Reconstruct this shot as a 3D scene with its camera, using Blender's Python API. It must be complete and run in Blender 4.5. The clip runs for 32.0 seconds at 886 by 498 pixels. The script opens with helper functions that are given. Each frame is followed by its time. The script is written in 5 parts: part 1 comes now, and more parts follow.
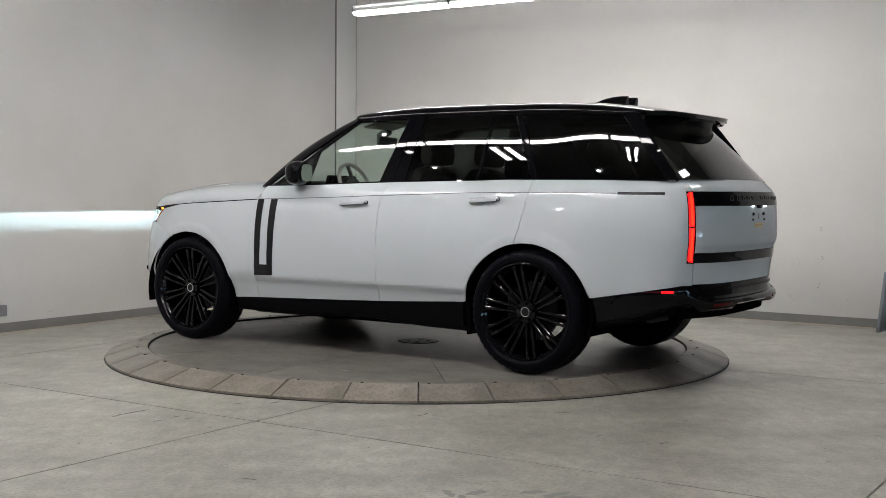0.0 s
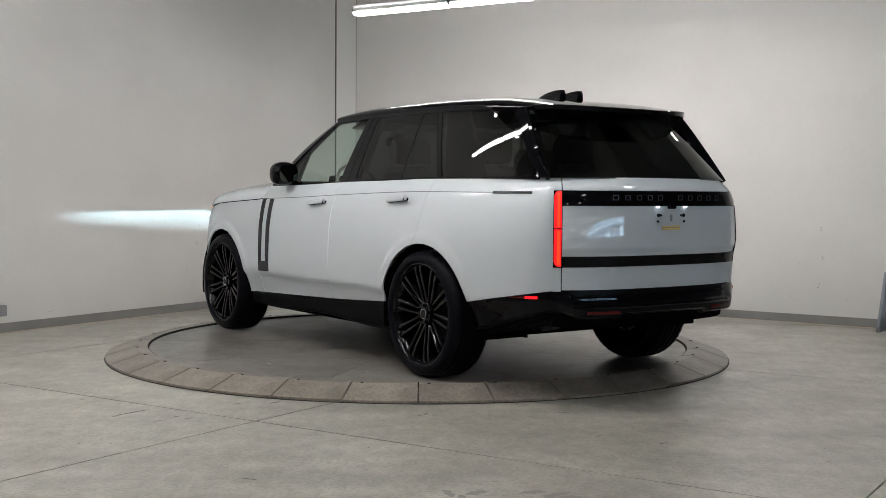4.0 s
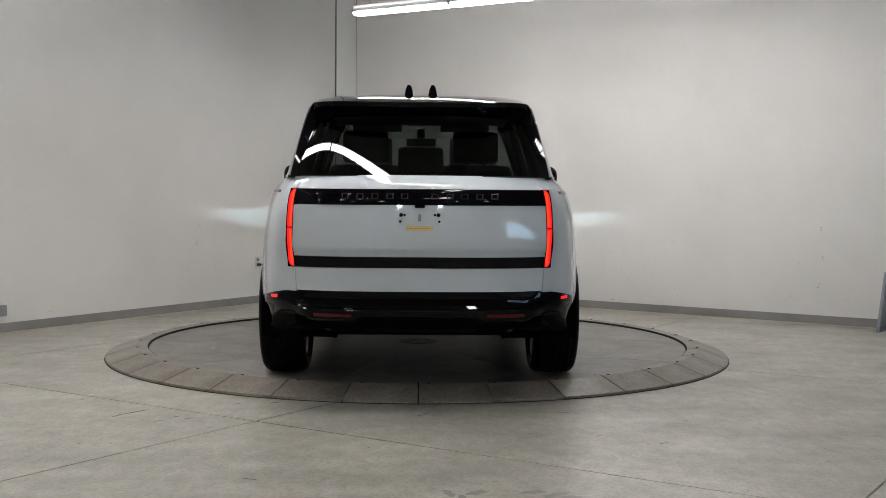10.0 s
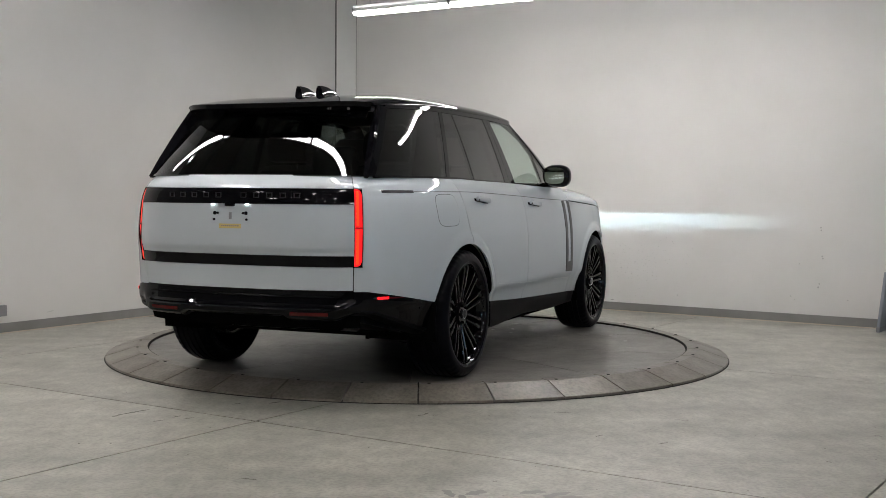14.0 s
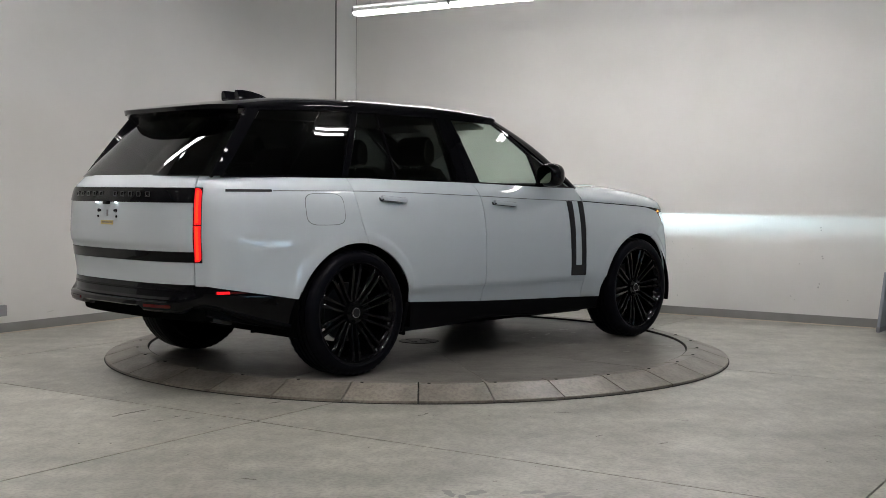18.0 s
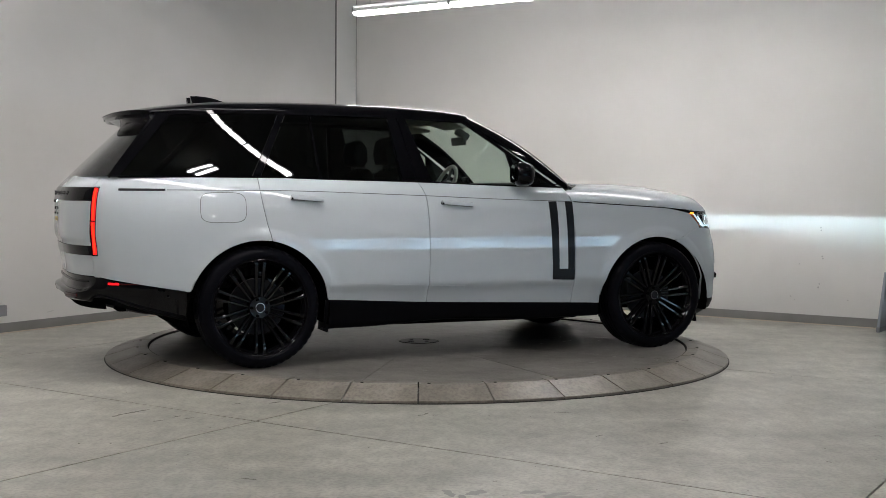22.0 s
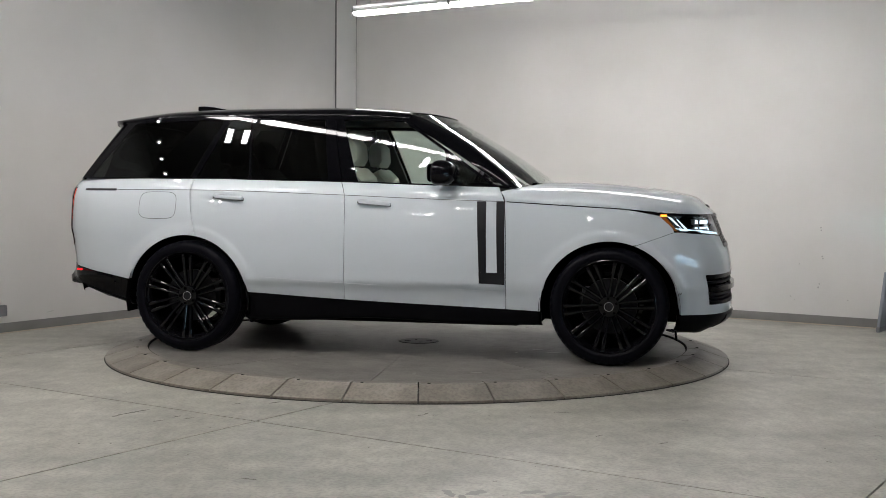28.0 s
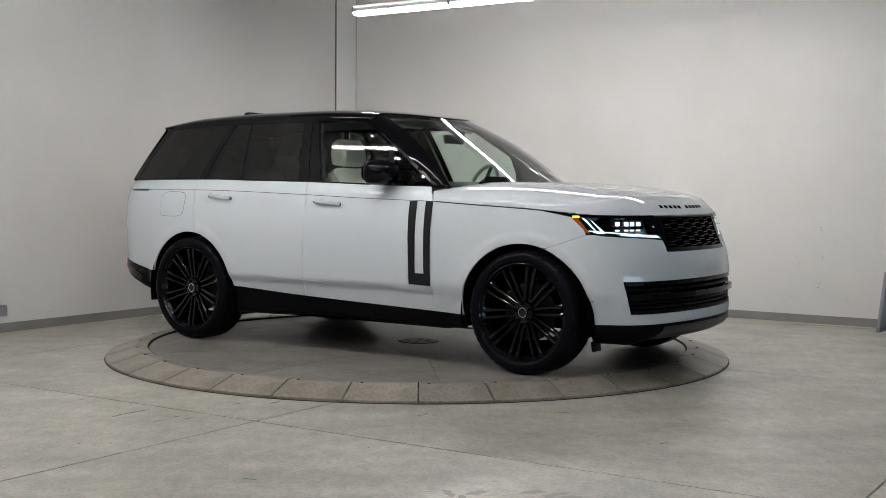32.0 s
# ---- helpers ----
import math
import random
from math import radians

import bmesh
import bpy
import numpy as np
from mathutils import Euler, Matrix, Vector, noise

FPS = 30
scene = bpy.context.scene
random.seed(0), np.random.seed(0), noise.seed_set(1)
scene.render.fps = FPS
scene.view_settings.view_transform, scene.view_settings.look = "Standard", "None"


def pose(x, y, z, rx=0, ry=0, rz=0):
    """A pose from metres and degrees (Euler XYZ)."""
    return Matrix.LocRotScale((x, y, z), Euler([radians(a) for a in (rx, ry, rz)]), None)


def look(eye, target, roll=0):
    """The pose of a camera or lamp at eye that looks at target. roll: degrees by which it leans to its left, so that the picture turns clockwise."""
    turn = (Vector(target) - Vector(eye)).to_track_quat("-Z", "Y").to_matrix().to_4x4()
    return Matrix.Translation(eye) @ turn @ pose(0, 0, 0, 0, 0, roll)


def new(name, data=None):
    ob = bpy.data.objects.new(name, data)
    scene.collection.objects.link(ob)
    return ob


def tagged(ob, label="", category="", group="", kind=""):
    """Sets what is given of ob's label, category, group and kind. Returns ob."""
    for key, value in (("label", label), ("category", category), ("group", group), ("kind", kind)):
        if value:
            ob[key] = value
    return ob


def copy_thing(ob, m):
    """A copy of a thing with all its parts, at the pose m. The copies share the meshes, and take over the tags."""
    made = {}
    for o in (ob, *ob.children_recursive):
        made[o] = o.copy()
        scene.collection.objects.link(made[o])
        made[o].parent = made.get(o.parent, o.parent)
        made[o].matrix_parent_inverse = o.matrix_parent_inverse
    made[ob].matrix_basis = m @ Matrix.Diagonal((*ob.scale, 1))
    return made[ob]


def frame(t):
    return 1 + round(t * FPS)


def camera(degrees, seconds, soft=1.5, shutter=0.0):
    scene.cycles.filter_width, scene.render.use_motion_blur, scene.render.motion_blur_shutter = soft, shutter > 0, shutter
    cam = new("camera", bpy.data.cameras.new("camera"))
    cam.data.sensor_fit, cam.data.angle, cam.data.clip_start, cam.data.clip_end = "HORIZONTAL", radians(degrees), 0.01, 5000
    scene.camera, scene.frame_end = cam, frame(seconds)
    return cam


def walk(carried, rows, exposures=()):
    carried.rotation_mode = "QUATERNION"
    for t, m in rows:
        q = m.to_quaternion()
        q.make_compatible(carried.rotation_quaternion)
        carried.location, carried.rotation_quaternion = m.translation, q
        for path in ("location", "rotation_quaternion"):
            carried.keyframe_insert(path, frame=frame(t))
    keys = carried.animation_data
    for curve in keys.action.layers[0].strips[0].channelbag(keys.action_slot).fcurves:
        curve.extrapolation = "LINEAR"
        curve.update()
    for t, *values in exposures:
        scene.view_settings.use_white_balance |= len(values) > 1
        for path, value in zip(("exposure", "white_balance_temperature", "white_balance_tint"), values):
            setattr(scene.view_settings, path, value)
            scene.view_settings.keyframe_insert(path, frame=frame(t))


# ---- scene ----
cam = camera(41.44, 32.0, soft=0.5)
EYE = Vector((0.0, -9.613, 1.305))
VIEW = look(EYE, EYE + Vector((0.02032, 0.99859, -0.04901)), 0.42)
walk(cam, [(0.0, VIEW), (32.0, VIEW)], [(0.0, 0.06, 6560, 10), (7.0, 0.04, 6540, 10), (14.0, -0.02, 6570, 10), (17.5, -0.02, 6530, 10), (21.0, -0.02, 6500, 10), (25.0, 0.0, 6550, 10), (32.0, 0.07, 6500, 10)])

# ---- world: daylight reaches the hall only through its glazed door ----
world = bpy.data.worlds.new("world")
scene.world = world
world.use_nodes = True
WN = world.node_tree
SKY = WN.nodes.new("ShaderNodeTexSky")
SKY.sky_type, SKY.sun_disc, SKY.sun_elevation, SKY.sun_rotation = "NISHITA", False, radians(35), radians(200)
WN.nodes["Background"].inputs["Strength"].default_value = 0.12
WN.links.new(SKY.outputs[0], WN.nodes["Background"].inputs["Color"])

TUBE_POWER = 72.0

# ---- materials ----


def mat(name, color, rough=0.5, metal=0.0, coat=0.0, spec=0.5, emit=None, power=0.0):
    m = bpy.data.materials.new(name)
    m.use_nodes = True
    b = m.node_tree.nodes["Principled BSDF"]
    b.inputs["Base Color"].default_value = (*color, 1)
    b.inputs["Roughness"].default_value = rough
    b.inputs["Metallic"].default_value = metal
    b.inputs["Coat Weight"].default_value = coat
    b.inputs["Coat Roughness"].default_value = 0.02
    b.inputs["Specular IOR Level"].default_value = spec
    if emit:
        b.inputs["Emission Color"].default_value = (*emit, 1)
        b.inputs["Emission Strength"].default_value = power
    return m


def noise_of(m, scale, detail=6, coord="Object", stretch=None):
    t = m.node_tree
    c = t.nodes.new("ShaderNodeTexCoord")
    n = t.nodes.new("ShaderNodeTexNoise")
    n.inputs["Scale"].default_value, n.inputs["Detail"].default_value = scale, detail
    src = c.outputs[coord]
    if stretch:
        mp = t.nodes.new("ShaderNodeMapping")
        mp.inputs["Scale"].default_value = stretch
        t.links.new(src, mp.inputs["Vector"])
        src = mp.outputs[0]
    t.links.new(src, n.inputs["Vector"])
    return n.outputs["Fac"]


def ramp(m, fac, stops):
    r = m.node_tree.nodes.new("ShaderNodeValToRGB")
    e = r.color_ramp.elements
    while len(e) < len(stops):
        e.new(0.5)
    for k, (pos, col) in zip(e, stops):
        k.position, k.color = pos, (*col, 1)
    m.node_tree.links.new(fac, r.inputs[0])
    return r.outputs[0]


def mixed(m, a, b, fac, mode="MIX"):
    n = m.node_tree.nodes.new("ShaderNodeMix")
    n.data_type, n.blend_type = "RGBA", mode
    for value, socket in ((fac, n.inputs[0]), (a, n.inputs[6]), (b, n.inputs[7])):
        if hasattr(value, "is_linked"):
            m.node_tree.links.new(value, socket)
        else:
            socket.default_value = value if isinstance(value, float) else (*value, 1)
    return n.outputs[2]


def drive(m, socket, out):
    m.node_tree.links.new(out, m.node_tree.nodes["Principled BSDF"].inputs[socket])


def bump(m, fac, strength, distance):
    n = m.node_tree.nodes.new("ShaderNodeBump")
    n.inputs["Strength"].default_value, n.inputs["Distance"].default_value = strength, distance
    m.node_tree.links.new(fac, n.inputs["Height"])
    drive(m, "Normal", n.outputs[0])


def concrete(name, dark, light, tint=0.5, random=0.0, wear=0.5, gloss=0.5):
    """Trowelled, sealed concrete: broad clouds, trowel streaks, pale rubbed patches, fine mottling and pits, uneven gloss."""
    m = mat(name, light, 0.4, spec=gloss)
    broad = ramp(m, noise_of(m, 0.45, 3), [(0.25, dark), (0.75, light)])
    clouds = ramp(m, noise_of(m, 1.7, 7, stretch=(1, 1.7, 1)), [(0.28, (0.58, 0.58, 0.58)), (0.72, (1, 1, 1))])
    streak = ramp(m, noise_of(m, 4.0, 7, stretch=(1.7, 0.9, 1)), [(0.28, (0.66, 0.66, 0.65)), (0.72, (1, 1, 1))])
    mottle = ramp(m, noise_of(m, 9, 10, stretch=(1.5, 0.8, 1)), [(0.36, (0.52, 0.52, 0.51)), (0.62, (1, 1, 1))])
    grain = ramp(m, noise_of(m, 48, 8), [(0.36, (0.46, 0.46, 0.45)), (0.56, (1, 1, 1))])
    rubbed = ramp(m, noise_of(m, 2.9, 10), [(0.42, (0, 0, 0)), (0.80, (1, 1, 1))])
    col = mixed(m, mixed(m, broad, clouds, tint, "MULTIPLY"), streak, wear, "MULTIPLY")
    col = mixed(m, mixed(m, col, mottle, wear, "MULTIPLY"), grain, 0.5, "MULTIPLY")
    pale = mixed(m, (0.0, 0.0, 0.0), (0.065, 0.064, 0.06), rubbed)
    col = mixed(m, col, pale, 1.0, "ADD")
    if random:
        oi = m.node_tree.nodes.new("ShaderNodeObjectInfo")
        per = ramp(m, oi.outputs["Random"], [(0.0, (1 - random,) * 3), (1.0, (1, 1, 1))])
        col = mixed(m, col, per, 1.0, "MULTIPLY")
    drive(m, "Base Color", col)
    drive(m, "Roughness", ramp(m, noise_of(m, 1.3, 2), [(0.2, (0.28,) * 3), (0.8, (0.36,) * 3)]))
    bump(m, noise_of(m, 22, 8), 0.10, 0.008)
    return m


def glass(name, tint, f0=0.04):
    """A thin pane: tinted where it lets light through, mirror-like towards grazing angles."""
    m = bpy.data.materials.new(name)
    m.use_nodes = True
    t = m.node_tree
    t.nodes.remove(t.nodes["Principled BSDF"])
    tr, gl, lw, p5, ma, mx = (t.nodes.new(k) for k in ("ShaderNodeBsdfTransparent", "ShaderNodeBsdfGlossy", "ShaderNodeLayerWeight", "ShaderNodeMath", "ShaderNodeMath", "ShaderNodeMixShader"))
    tr.inputs[0].default_value = (*tint, 1)
    gl.inputs["Roughness"].default_value = 0.005
    gl.inputs["Color"].default_value = (1, 1, 1, 1)
    lw.inputs["Blend"].default_value = 0.5
    p5.operation, ma.operation = "POWER", "MULTIPLY_ADD"
    p5.inputs[1].default_value = 5.0
    ma.inputs[1].default_value, ma.inputs[2].default_value = 1 - f0, f0
    t.links.new(lw.outputs["Facing"], p5.inputs[0])
    t.links.new(p5.outputs[0], ma.inputs[0])
    t.links.new(ma.outputs[0], mx.inputs[0])
    t.links.new(tr.outputs[0], mx.inputs[1])
    t.links.new(gl.outputs[0], mx.inputs[2])
    t.links.new(mx.outputs[0], t.nodes["Material Output"].inputs["Surface"])
    return m


FLOOR = concrete("floor_concrete", (0.445, 0.434, 0.376), (0.622, 0.604, 0.53), 0.95, 0.0, 0.42, 0.8)
DISC = concrete("disc_concrete", (0.185, 0.175, 0.158), (0.30, 0.283, 0.256), gloss=0.25)
RAMP = concrete("ramp_concrete", (0.265, 0.237, 0.20), (0.36, 0.324, 0.274), 0.6, 0.2, 0.35, 0.2)
GROOVE = mat("groove_dark", (0.02, 0.019, 0.017), 0.9)

WALL = mat("wall_paint", (0.72, 0.715, 0.68), 0.55, spec=0.3)
drive(WALL, "Base Color", mixed(WALL, (0.665, 0.655, 0.640), ramp(WALL, noise_of(WALL, 0.8, 5), [(0.35, (0.93, 0.93, 0.92)), (0.6, (1, 1, 1))]), 1.0, "MULTIPLY"))
bump(WALL, noise_of(WALL, 140, 3), 0.05, 0.004)
# for unseen far walls, kept dark to hold back bounced light
UNSEEN_WALL = mat("grey_far_wall_paint", (0.20, 0.20, 0.20), 0.7, spec=0.2)
COLUMN_PAINT = mat("column_paint", (0.74, 0.74, 0.72), 0.4)
VINYL = mat("baseboard_vinyl", (0.20, 0.198, 0.19), 0.45)
drive(VINYL, "Base Color", ramp(VINYL, noise_of(VINYL, 2.5, 6), [(0.3, (0.18, 0.178, 0.17)), (0.7, (0.235, 0.232, 0.225))]))
EDGE_SEAL = mat("pale_edge_seal", (0.55, 0.48, 0.38), 0.6)
CEIL = mat("ceiling_paint", (0.16, 0.16, 0.157), 0.8)
SCUFF = mat("wall_scuff", (0.42, 0.42, 0.40), 0.7)
STEEL_GREY = mat("grey_enamel", (0.30, 0.31, 0.33), 0.4)
WHITE_ENAMEL = mat("white_enamel", (0.75, 0.75, 0.75), 0.35)
TUBE = mat("lit_diffuser", (0.9, 0.9, 0.9), 0.4, emit=(1.0, 0.968, 0.957), power=TUBE_POWER)
TUBE_HIGH = mat("ceiling_pair_diffuser", (0.9, 0.9, 0.9), 0.4, emit=(1.0, 0.968, 0.957), power=TUBE_POWER * 1.1)
TUBE_LOW = mat("dimmed_pair_diffuser", (0.9, 0.9, 0.9), 0.4, emit=(1.0, 0.968, 0.957), power=TUBE_POWER * 0.85)
TUBE_WALL = mat("wall_row_diffuser", (0.9, 0.9, 0.9), 0.4, emit=(1.0, 0.968, 0.957), power=TUBE_POWER * 0.76)
TUBE_SOFT = mat("dimmed_diffuser", (0.9, 0.9, 0.9), 0.4, emit=(1.0, 0.968, 0.957), power=TUBE_POWER * 0.85)
PLASTIC_GREY = mat("grey_plastic", (0.22, 0.22, 0.23), 0.45)
PLASTIC_WHITE = mat("socket_plate", (0.5, 0.5, 0.49), 0.4)
CABLE = mat("black_cable", (0.012, 0.012, 0.013), 0.5)
WATER_STAIN = mat("damp_stain", (0.22, 0.212, 0.195), 0.3)
SCUFF_FAINT = mat("faint_rub", (0.56, 0.56, 0.54), 0.6)
PANEL_GREY = mat("blue_grey_board", (0.27, 0.29, 0.33), 0.5)
NICK = mat("worn_concrete", (0.14, 0.132, 0.115), 0.6)
PAINT_FLAKE = mat("white_paint_fleck", (0.55, 0.55, 0.53), 0.5)

WHITE = mat("white_paint", (0.51, 0.55, 0.58), 0.5, coat=1.0, spec=0.0)
GLOSS = mat("gloss_black_paint", (0.003, 0.003, 0.004), 0.025, coat=0.0, spec=0.17)
BLACK = mat("black_plastic", (0.004, 0.004, 0.005), 0.42, spec=0.05)
MATT = mat("black_matt", (0.003, 0.003, 0.003), 0.9, spec=0.0)
GRILLE = mat("gloss_grille_black", (0.003, 0.003, 0.004), 0.22, spec=0.10)
SATIN = mat("satin_dark_grey", (0.010, 0.010, 0.012), 0.35, spec=0.25)
SKID = mat("grey_skid_paint", (0.032, 0.032, 0.034), 0.45, spec=0.3)
LAMP_BOWL = mat("lamp_reflector_grey", (0.10, 0.105, 0.115), 0.3, metal=0.5)
TYRE = mat("tyre_rubber", (0.004, 0.004, 0.006), 0.36, spec=0.05)
bump(TYRE, noise_of(TYRE, 90, 4), 0.15, 0.002)
RIM = mat("gloss_black_rim", (0.003, 0.003, 0.004), 0.10, spec=0.30)
DISC_IRON = mat("brake_iron", (0.035, 0.035, 0.038), 0.5, metal=0.9)
CALIPER = mat("brake_caliper", (0.05, 0.05, 0.055), 0.4)
CHROME = mat("bright_metal", (0.75, 0.76, 0.78), 0.15, metal=1.0)
TAIL = mat("lit_red_lens", (0.12, 0.003, 0.003), 0.3, spec=0.15, emit=(1.0, 0.015, 0.022), power=1.0)
TAIL_AMBER = mat("lit_orange_lens", (0.15, 0.02, 0.003), 0.3, spec=0.15, emit=(1.0, 0.06, 0.015), power=1.2)
TAIL_DIM = mat("unlit_red_lens", (0.07, 0.003, 0.004), 0.2, spec=0.3)
TAIL_SPOT = mat("red_marker_glow", (0.3, 0.005, 0.01), 0.2, emit=(1.0, 0.010, 0.016), power=1.3)
AMBER = mat("amber_marker_glow", (0.4, 0.12, 0.01), 0.2, emit=(1.0, 0.30, 0.03), power=3.0)
AMBER_DIM = mat("amber_lens", (0.28, 0.075, 0.012), 0.25, spec=0.3)
WAIST = mat("seam_shadow_grey", (0.09, 0.092, 0.096), 0.6)
CREASE_LIGHT = mat("pressed_line", (0.55, 0.575, 0.60), 0.35, coat=1.0)
DRL = mat("daylight_strip_glow", (0.6, 0.65, 0.7), 0.2, emit=(0.75, 0.92, 1.0), power=0.95)
DRL_HOT = mat("projector_lens_glow", (0.6, 0.65, 0.7), 0.2, emit=(0.80, 0.94, 1.0), power=1.6)
BEAM = mat("headlamp_emitter", (0.8, 0.8, 0.8), 0.3, emit=(0.62, 0.90, 1.0), power=1000000.0)
PLATE_LAMP = mat("plate_lamp_glow", (0.7, 0.75, 0.8), 0.3, emit=(0.8, 0.92, 1.0), power=7.0)
TAG = mat("yellow_paper_tag", (0.62, 0.46, 0.17), 0.6)
LEATHER = mat("cream_leather", (0.55, 0.52, 0.46), 0.5)
DARK_TRIM = mat("dark_leather", (0.022, 0.022, 0.023), 0.55)
STEER = mat("pale_grey_leather", (0.30, 0.29, 0.27), 0.5)
LINER = mat("headliner", (0.20, 0.20, 0.19), 0.9)
CLEAR = glass("clear_glass", (0.78, 0.86, 0.81), 0.035)
TINT = glass("privacy_glass", (0.045, 0.05, 0.048), 0.035)
REAR_TINT = glass("rear_screen_glass", (0.10, 0.11, 0.105), 0.035)
SAIL = glass("dark_corner_glass", (0.03, 0.034, 0.033), 0.03)
LENS = glass("lamp_lens", (0.92, 0.95, 0.97), 0.012)
MIRROR = mat("mirror_glass", (0.32, 0.345, 0.34), 0.02, metal=1.0)
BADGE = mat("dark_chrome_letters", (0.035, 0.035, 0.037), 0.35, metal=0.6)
JOINT = mat("joint_grey", (0.14, 0.14, 0.135), 0.7)
DAY = mat("outdoor_daylight", (0.5, 0.6, 0.7), 0.9, emit=(0.48, 0.72, 1.0), power=11.0)
drive(DAY, "Emission Color", ramp(DAY, noise_of(DAY, 1.1, 5, stretch=(1.6, 1, 1.2)), [(0.36, (0.10, 0.17, 0.24)), (0.50, (0.36, 0.58, 0.80)), (0.60, (0.62, 0.86, 1.0))]))

# ---- mesh helpers ----


def link(name, verts, faces, material, parent=None, label="", smooth=True, sharp=None):
    me = bpy.data.meshes.new(name)
    me.from_pydata([tuple(map(float, v)) for v in verts], [], faces)
    me.materials.append(material)
    me.polygons.foreach_set("use_smooth", [smooth] * len(me.polygons))
    if sharp:
        me.set_sharp_from_angle(angle=radians(sharp))
    me.update()
    ob = new(name, me)
    if parent:
        ob.parent = parent
    if label:
        ob["label"] = label
    return ob


def part(name, bm, material, parent=None, label="", smooth=True, sharp=32):
    bmesh.ops.recalc_face_normals(bm, faces=bm.faces)
    me = bpy.data.meshes.new(name)
    bm.to_mesh(me)
    bm.free()
    me.materials.append(material)
    me.polygons.foreach_set("use_smooth", [smooth] * len(me.polygons))
    if smooth and sharp:
        me.set_sharp_from_angle(angle=radians(sharp))
    ob = new(name, me)
    if parent:
        ob.parent = parent
    if label:
        ob["label"] = label
    return ob


def box(bm, size, m=None, bevel=0.0):
    got = bmesh.ops.create_cube(bm, size=1.0, matrix=(m or Matrix()) @ Matrix.Diagonal((*size, 1)))
    if bevel:
        edges = {e for v in got["verts"] for e in v.link_edges}
        bmesh.ops.bevel(bm, geom=list(edges), offset=bevel, segments=2, profile=0.6, affect="EDGES")
    return bm


def box_part(name, size, m, material, parent=None, label="", bevel=0.0):
    return part(name, box(bmesh.new(), size, m, bevel), material, parent, label)


def cyl(bm, r1, r2, depth, m, n=32):
    bmesh.ops.create_cone(bm, cap_ends=True, segments=n, radius1=r1, radius2=r2, depth=depth, matrix=m)
    return bm


def curve(x, pts):
    """A smooth monotone curve through a few (x, value) points."""
    if x <= pts[0][0]:
        return pts[0][1]
    if x >= pts[-1][0]:
        return pts[-1][1]
    n = len(pts)
    d = [(pts[i + 1][1] - pts[i][1]) / (pts[i + 1][0] - pts[i][0]) for i in range(n - 1)]
    k = next(i for i in range(n - 1) if x <= pts[i + 1][0])

    def slope(i):
        if i == 0 or i == n - 1:
            return d[0] if i == 0 else d[-1]
        return 0.0 if d[i - 1] * d[i] <= 0 else 2 * d[i - 1] * d[i] / (d[i - 1] + d[i])

    h = pts[k + 1][0] - pts[k][0]
    s = (x - pts[k][0]) / h
    return ((2 * s**3 - 3 * s**2 + 1) * pts[k][1] + (s**3 - 2 * s**2 + s) * h * slope(k)
            + (-2 * s**3 + 3 * s**2) * pts[k + 1][1] + (s**3 - s**2) * h * slope(k + 1))


def sheet(grid, thick=0.012, flip=False):
    """Vertices and faces of a skin over a grid of points, facing out from the car, with its four edges turned inwards."""
    g = np.asarray(grid, float)
    n, m = g.shape[:2]
    du, dv = np.gradient(g, axis=0), np.gradient(g, axis=1)
    nor = np.cross(du, dv)
    nor /= np.linalg.norm(nor, axis=2, keepdims=True) + 1e-12
    mid = g.reshape(-1, 3).mean(0)
    away = mid - np.array([min(1.6, max(-2.0, mid[0])), 0.0, 0.9])
    flip = float((nor.reshape(-1, 3) @ away).mean()) < 0
    if flip:
        nor = -nor
    verts = list(g.reshape(-1, 3))
    idx = np.arange(n * m).reshape(n, m)
    faces = []
    for i in range(n - 1):
        for j in range(m - 1):
            f = (idx[i, j], idx[i + 1, j], idx[i + 1, j + 1], idx[i, j + 1])
            faces.append(f[::-1] if flip else f)
    ring = [(i, 0) for i in range(n)] + [(n - 1, j) for j in range(1, m)] + [(i, m - 1) for i in range(n - 2, -1, -1)] + [(0, j) for j in range(m - 2, 0, -1)]
    base = len(verts)
    for i, j in ring:
        verts.append(g[i, j])
        verts.append(g[i, j] - nor[i, j] * thick)
    k = len(ring)
    for a in range(k):
        b = (a + 1) % k
        f = (base + 2 * b, base + 2 * a, base + 2 * a + 1, base + 2 * b + 1)
        faces.append(f[::-1] if flip else f)
    return verts, [tuple(int(v) for v in f) for f in faces]


def mirrored(grid):
    g = np.array(grid, float)
    g[..., 1] *= -1
    return g


def skin(name, grid, material, parent, label="", thick=0.012, flip=False, both=False):
    """A sheet as a part; both: its mirror image on the car's other side too."""
    obs = [link(name, *sheet(grid, thick, flip), material, parent, label)]
    if both:
        obs.append(link(name, *sheet(mirrored(grid), thick, not flip), material, parent, label))
    return obs


def joined(grids, thick=0.012, flip=False):
    vs, fs = [], []
    for g in grids:
        v, f = sheet(g, thick, flip)
        k = len(vs)
        vs += list(v)
        fs += [tuple(i + k for i in t) for t in f]
    return vs, fs

# ---- the hall ----
CORNER = Vector((-0.832, 5.50))
LEFT_DIR = Vector((0.5407, 0.8412))
RIGHT_DIR = Vector((0.8123, -0.5833))
DISC_Z = 0.09
TABLE_Z = 0.072
R_DISC, R_TOP, R_OUT = 2.155, 2.265, 2.485


def on_floor(a, b):
    """A place by its distances from the far corner: a along the long wall, b out from it."""
    u, v = Vector((0.8271, -0.5621)), Vector((-0.5621, -0.8271))
    return CORNER + a * u + b * v


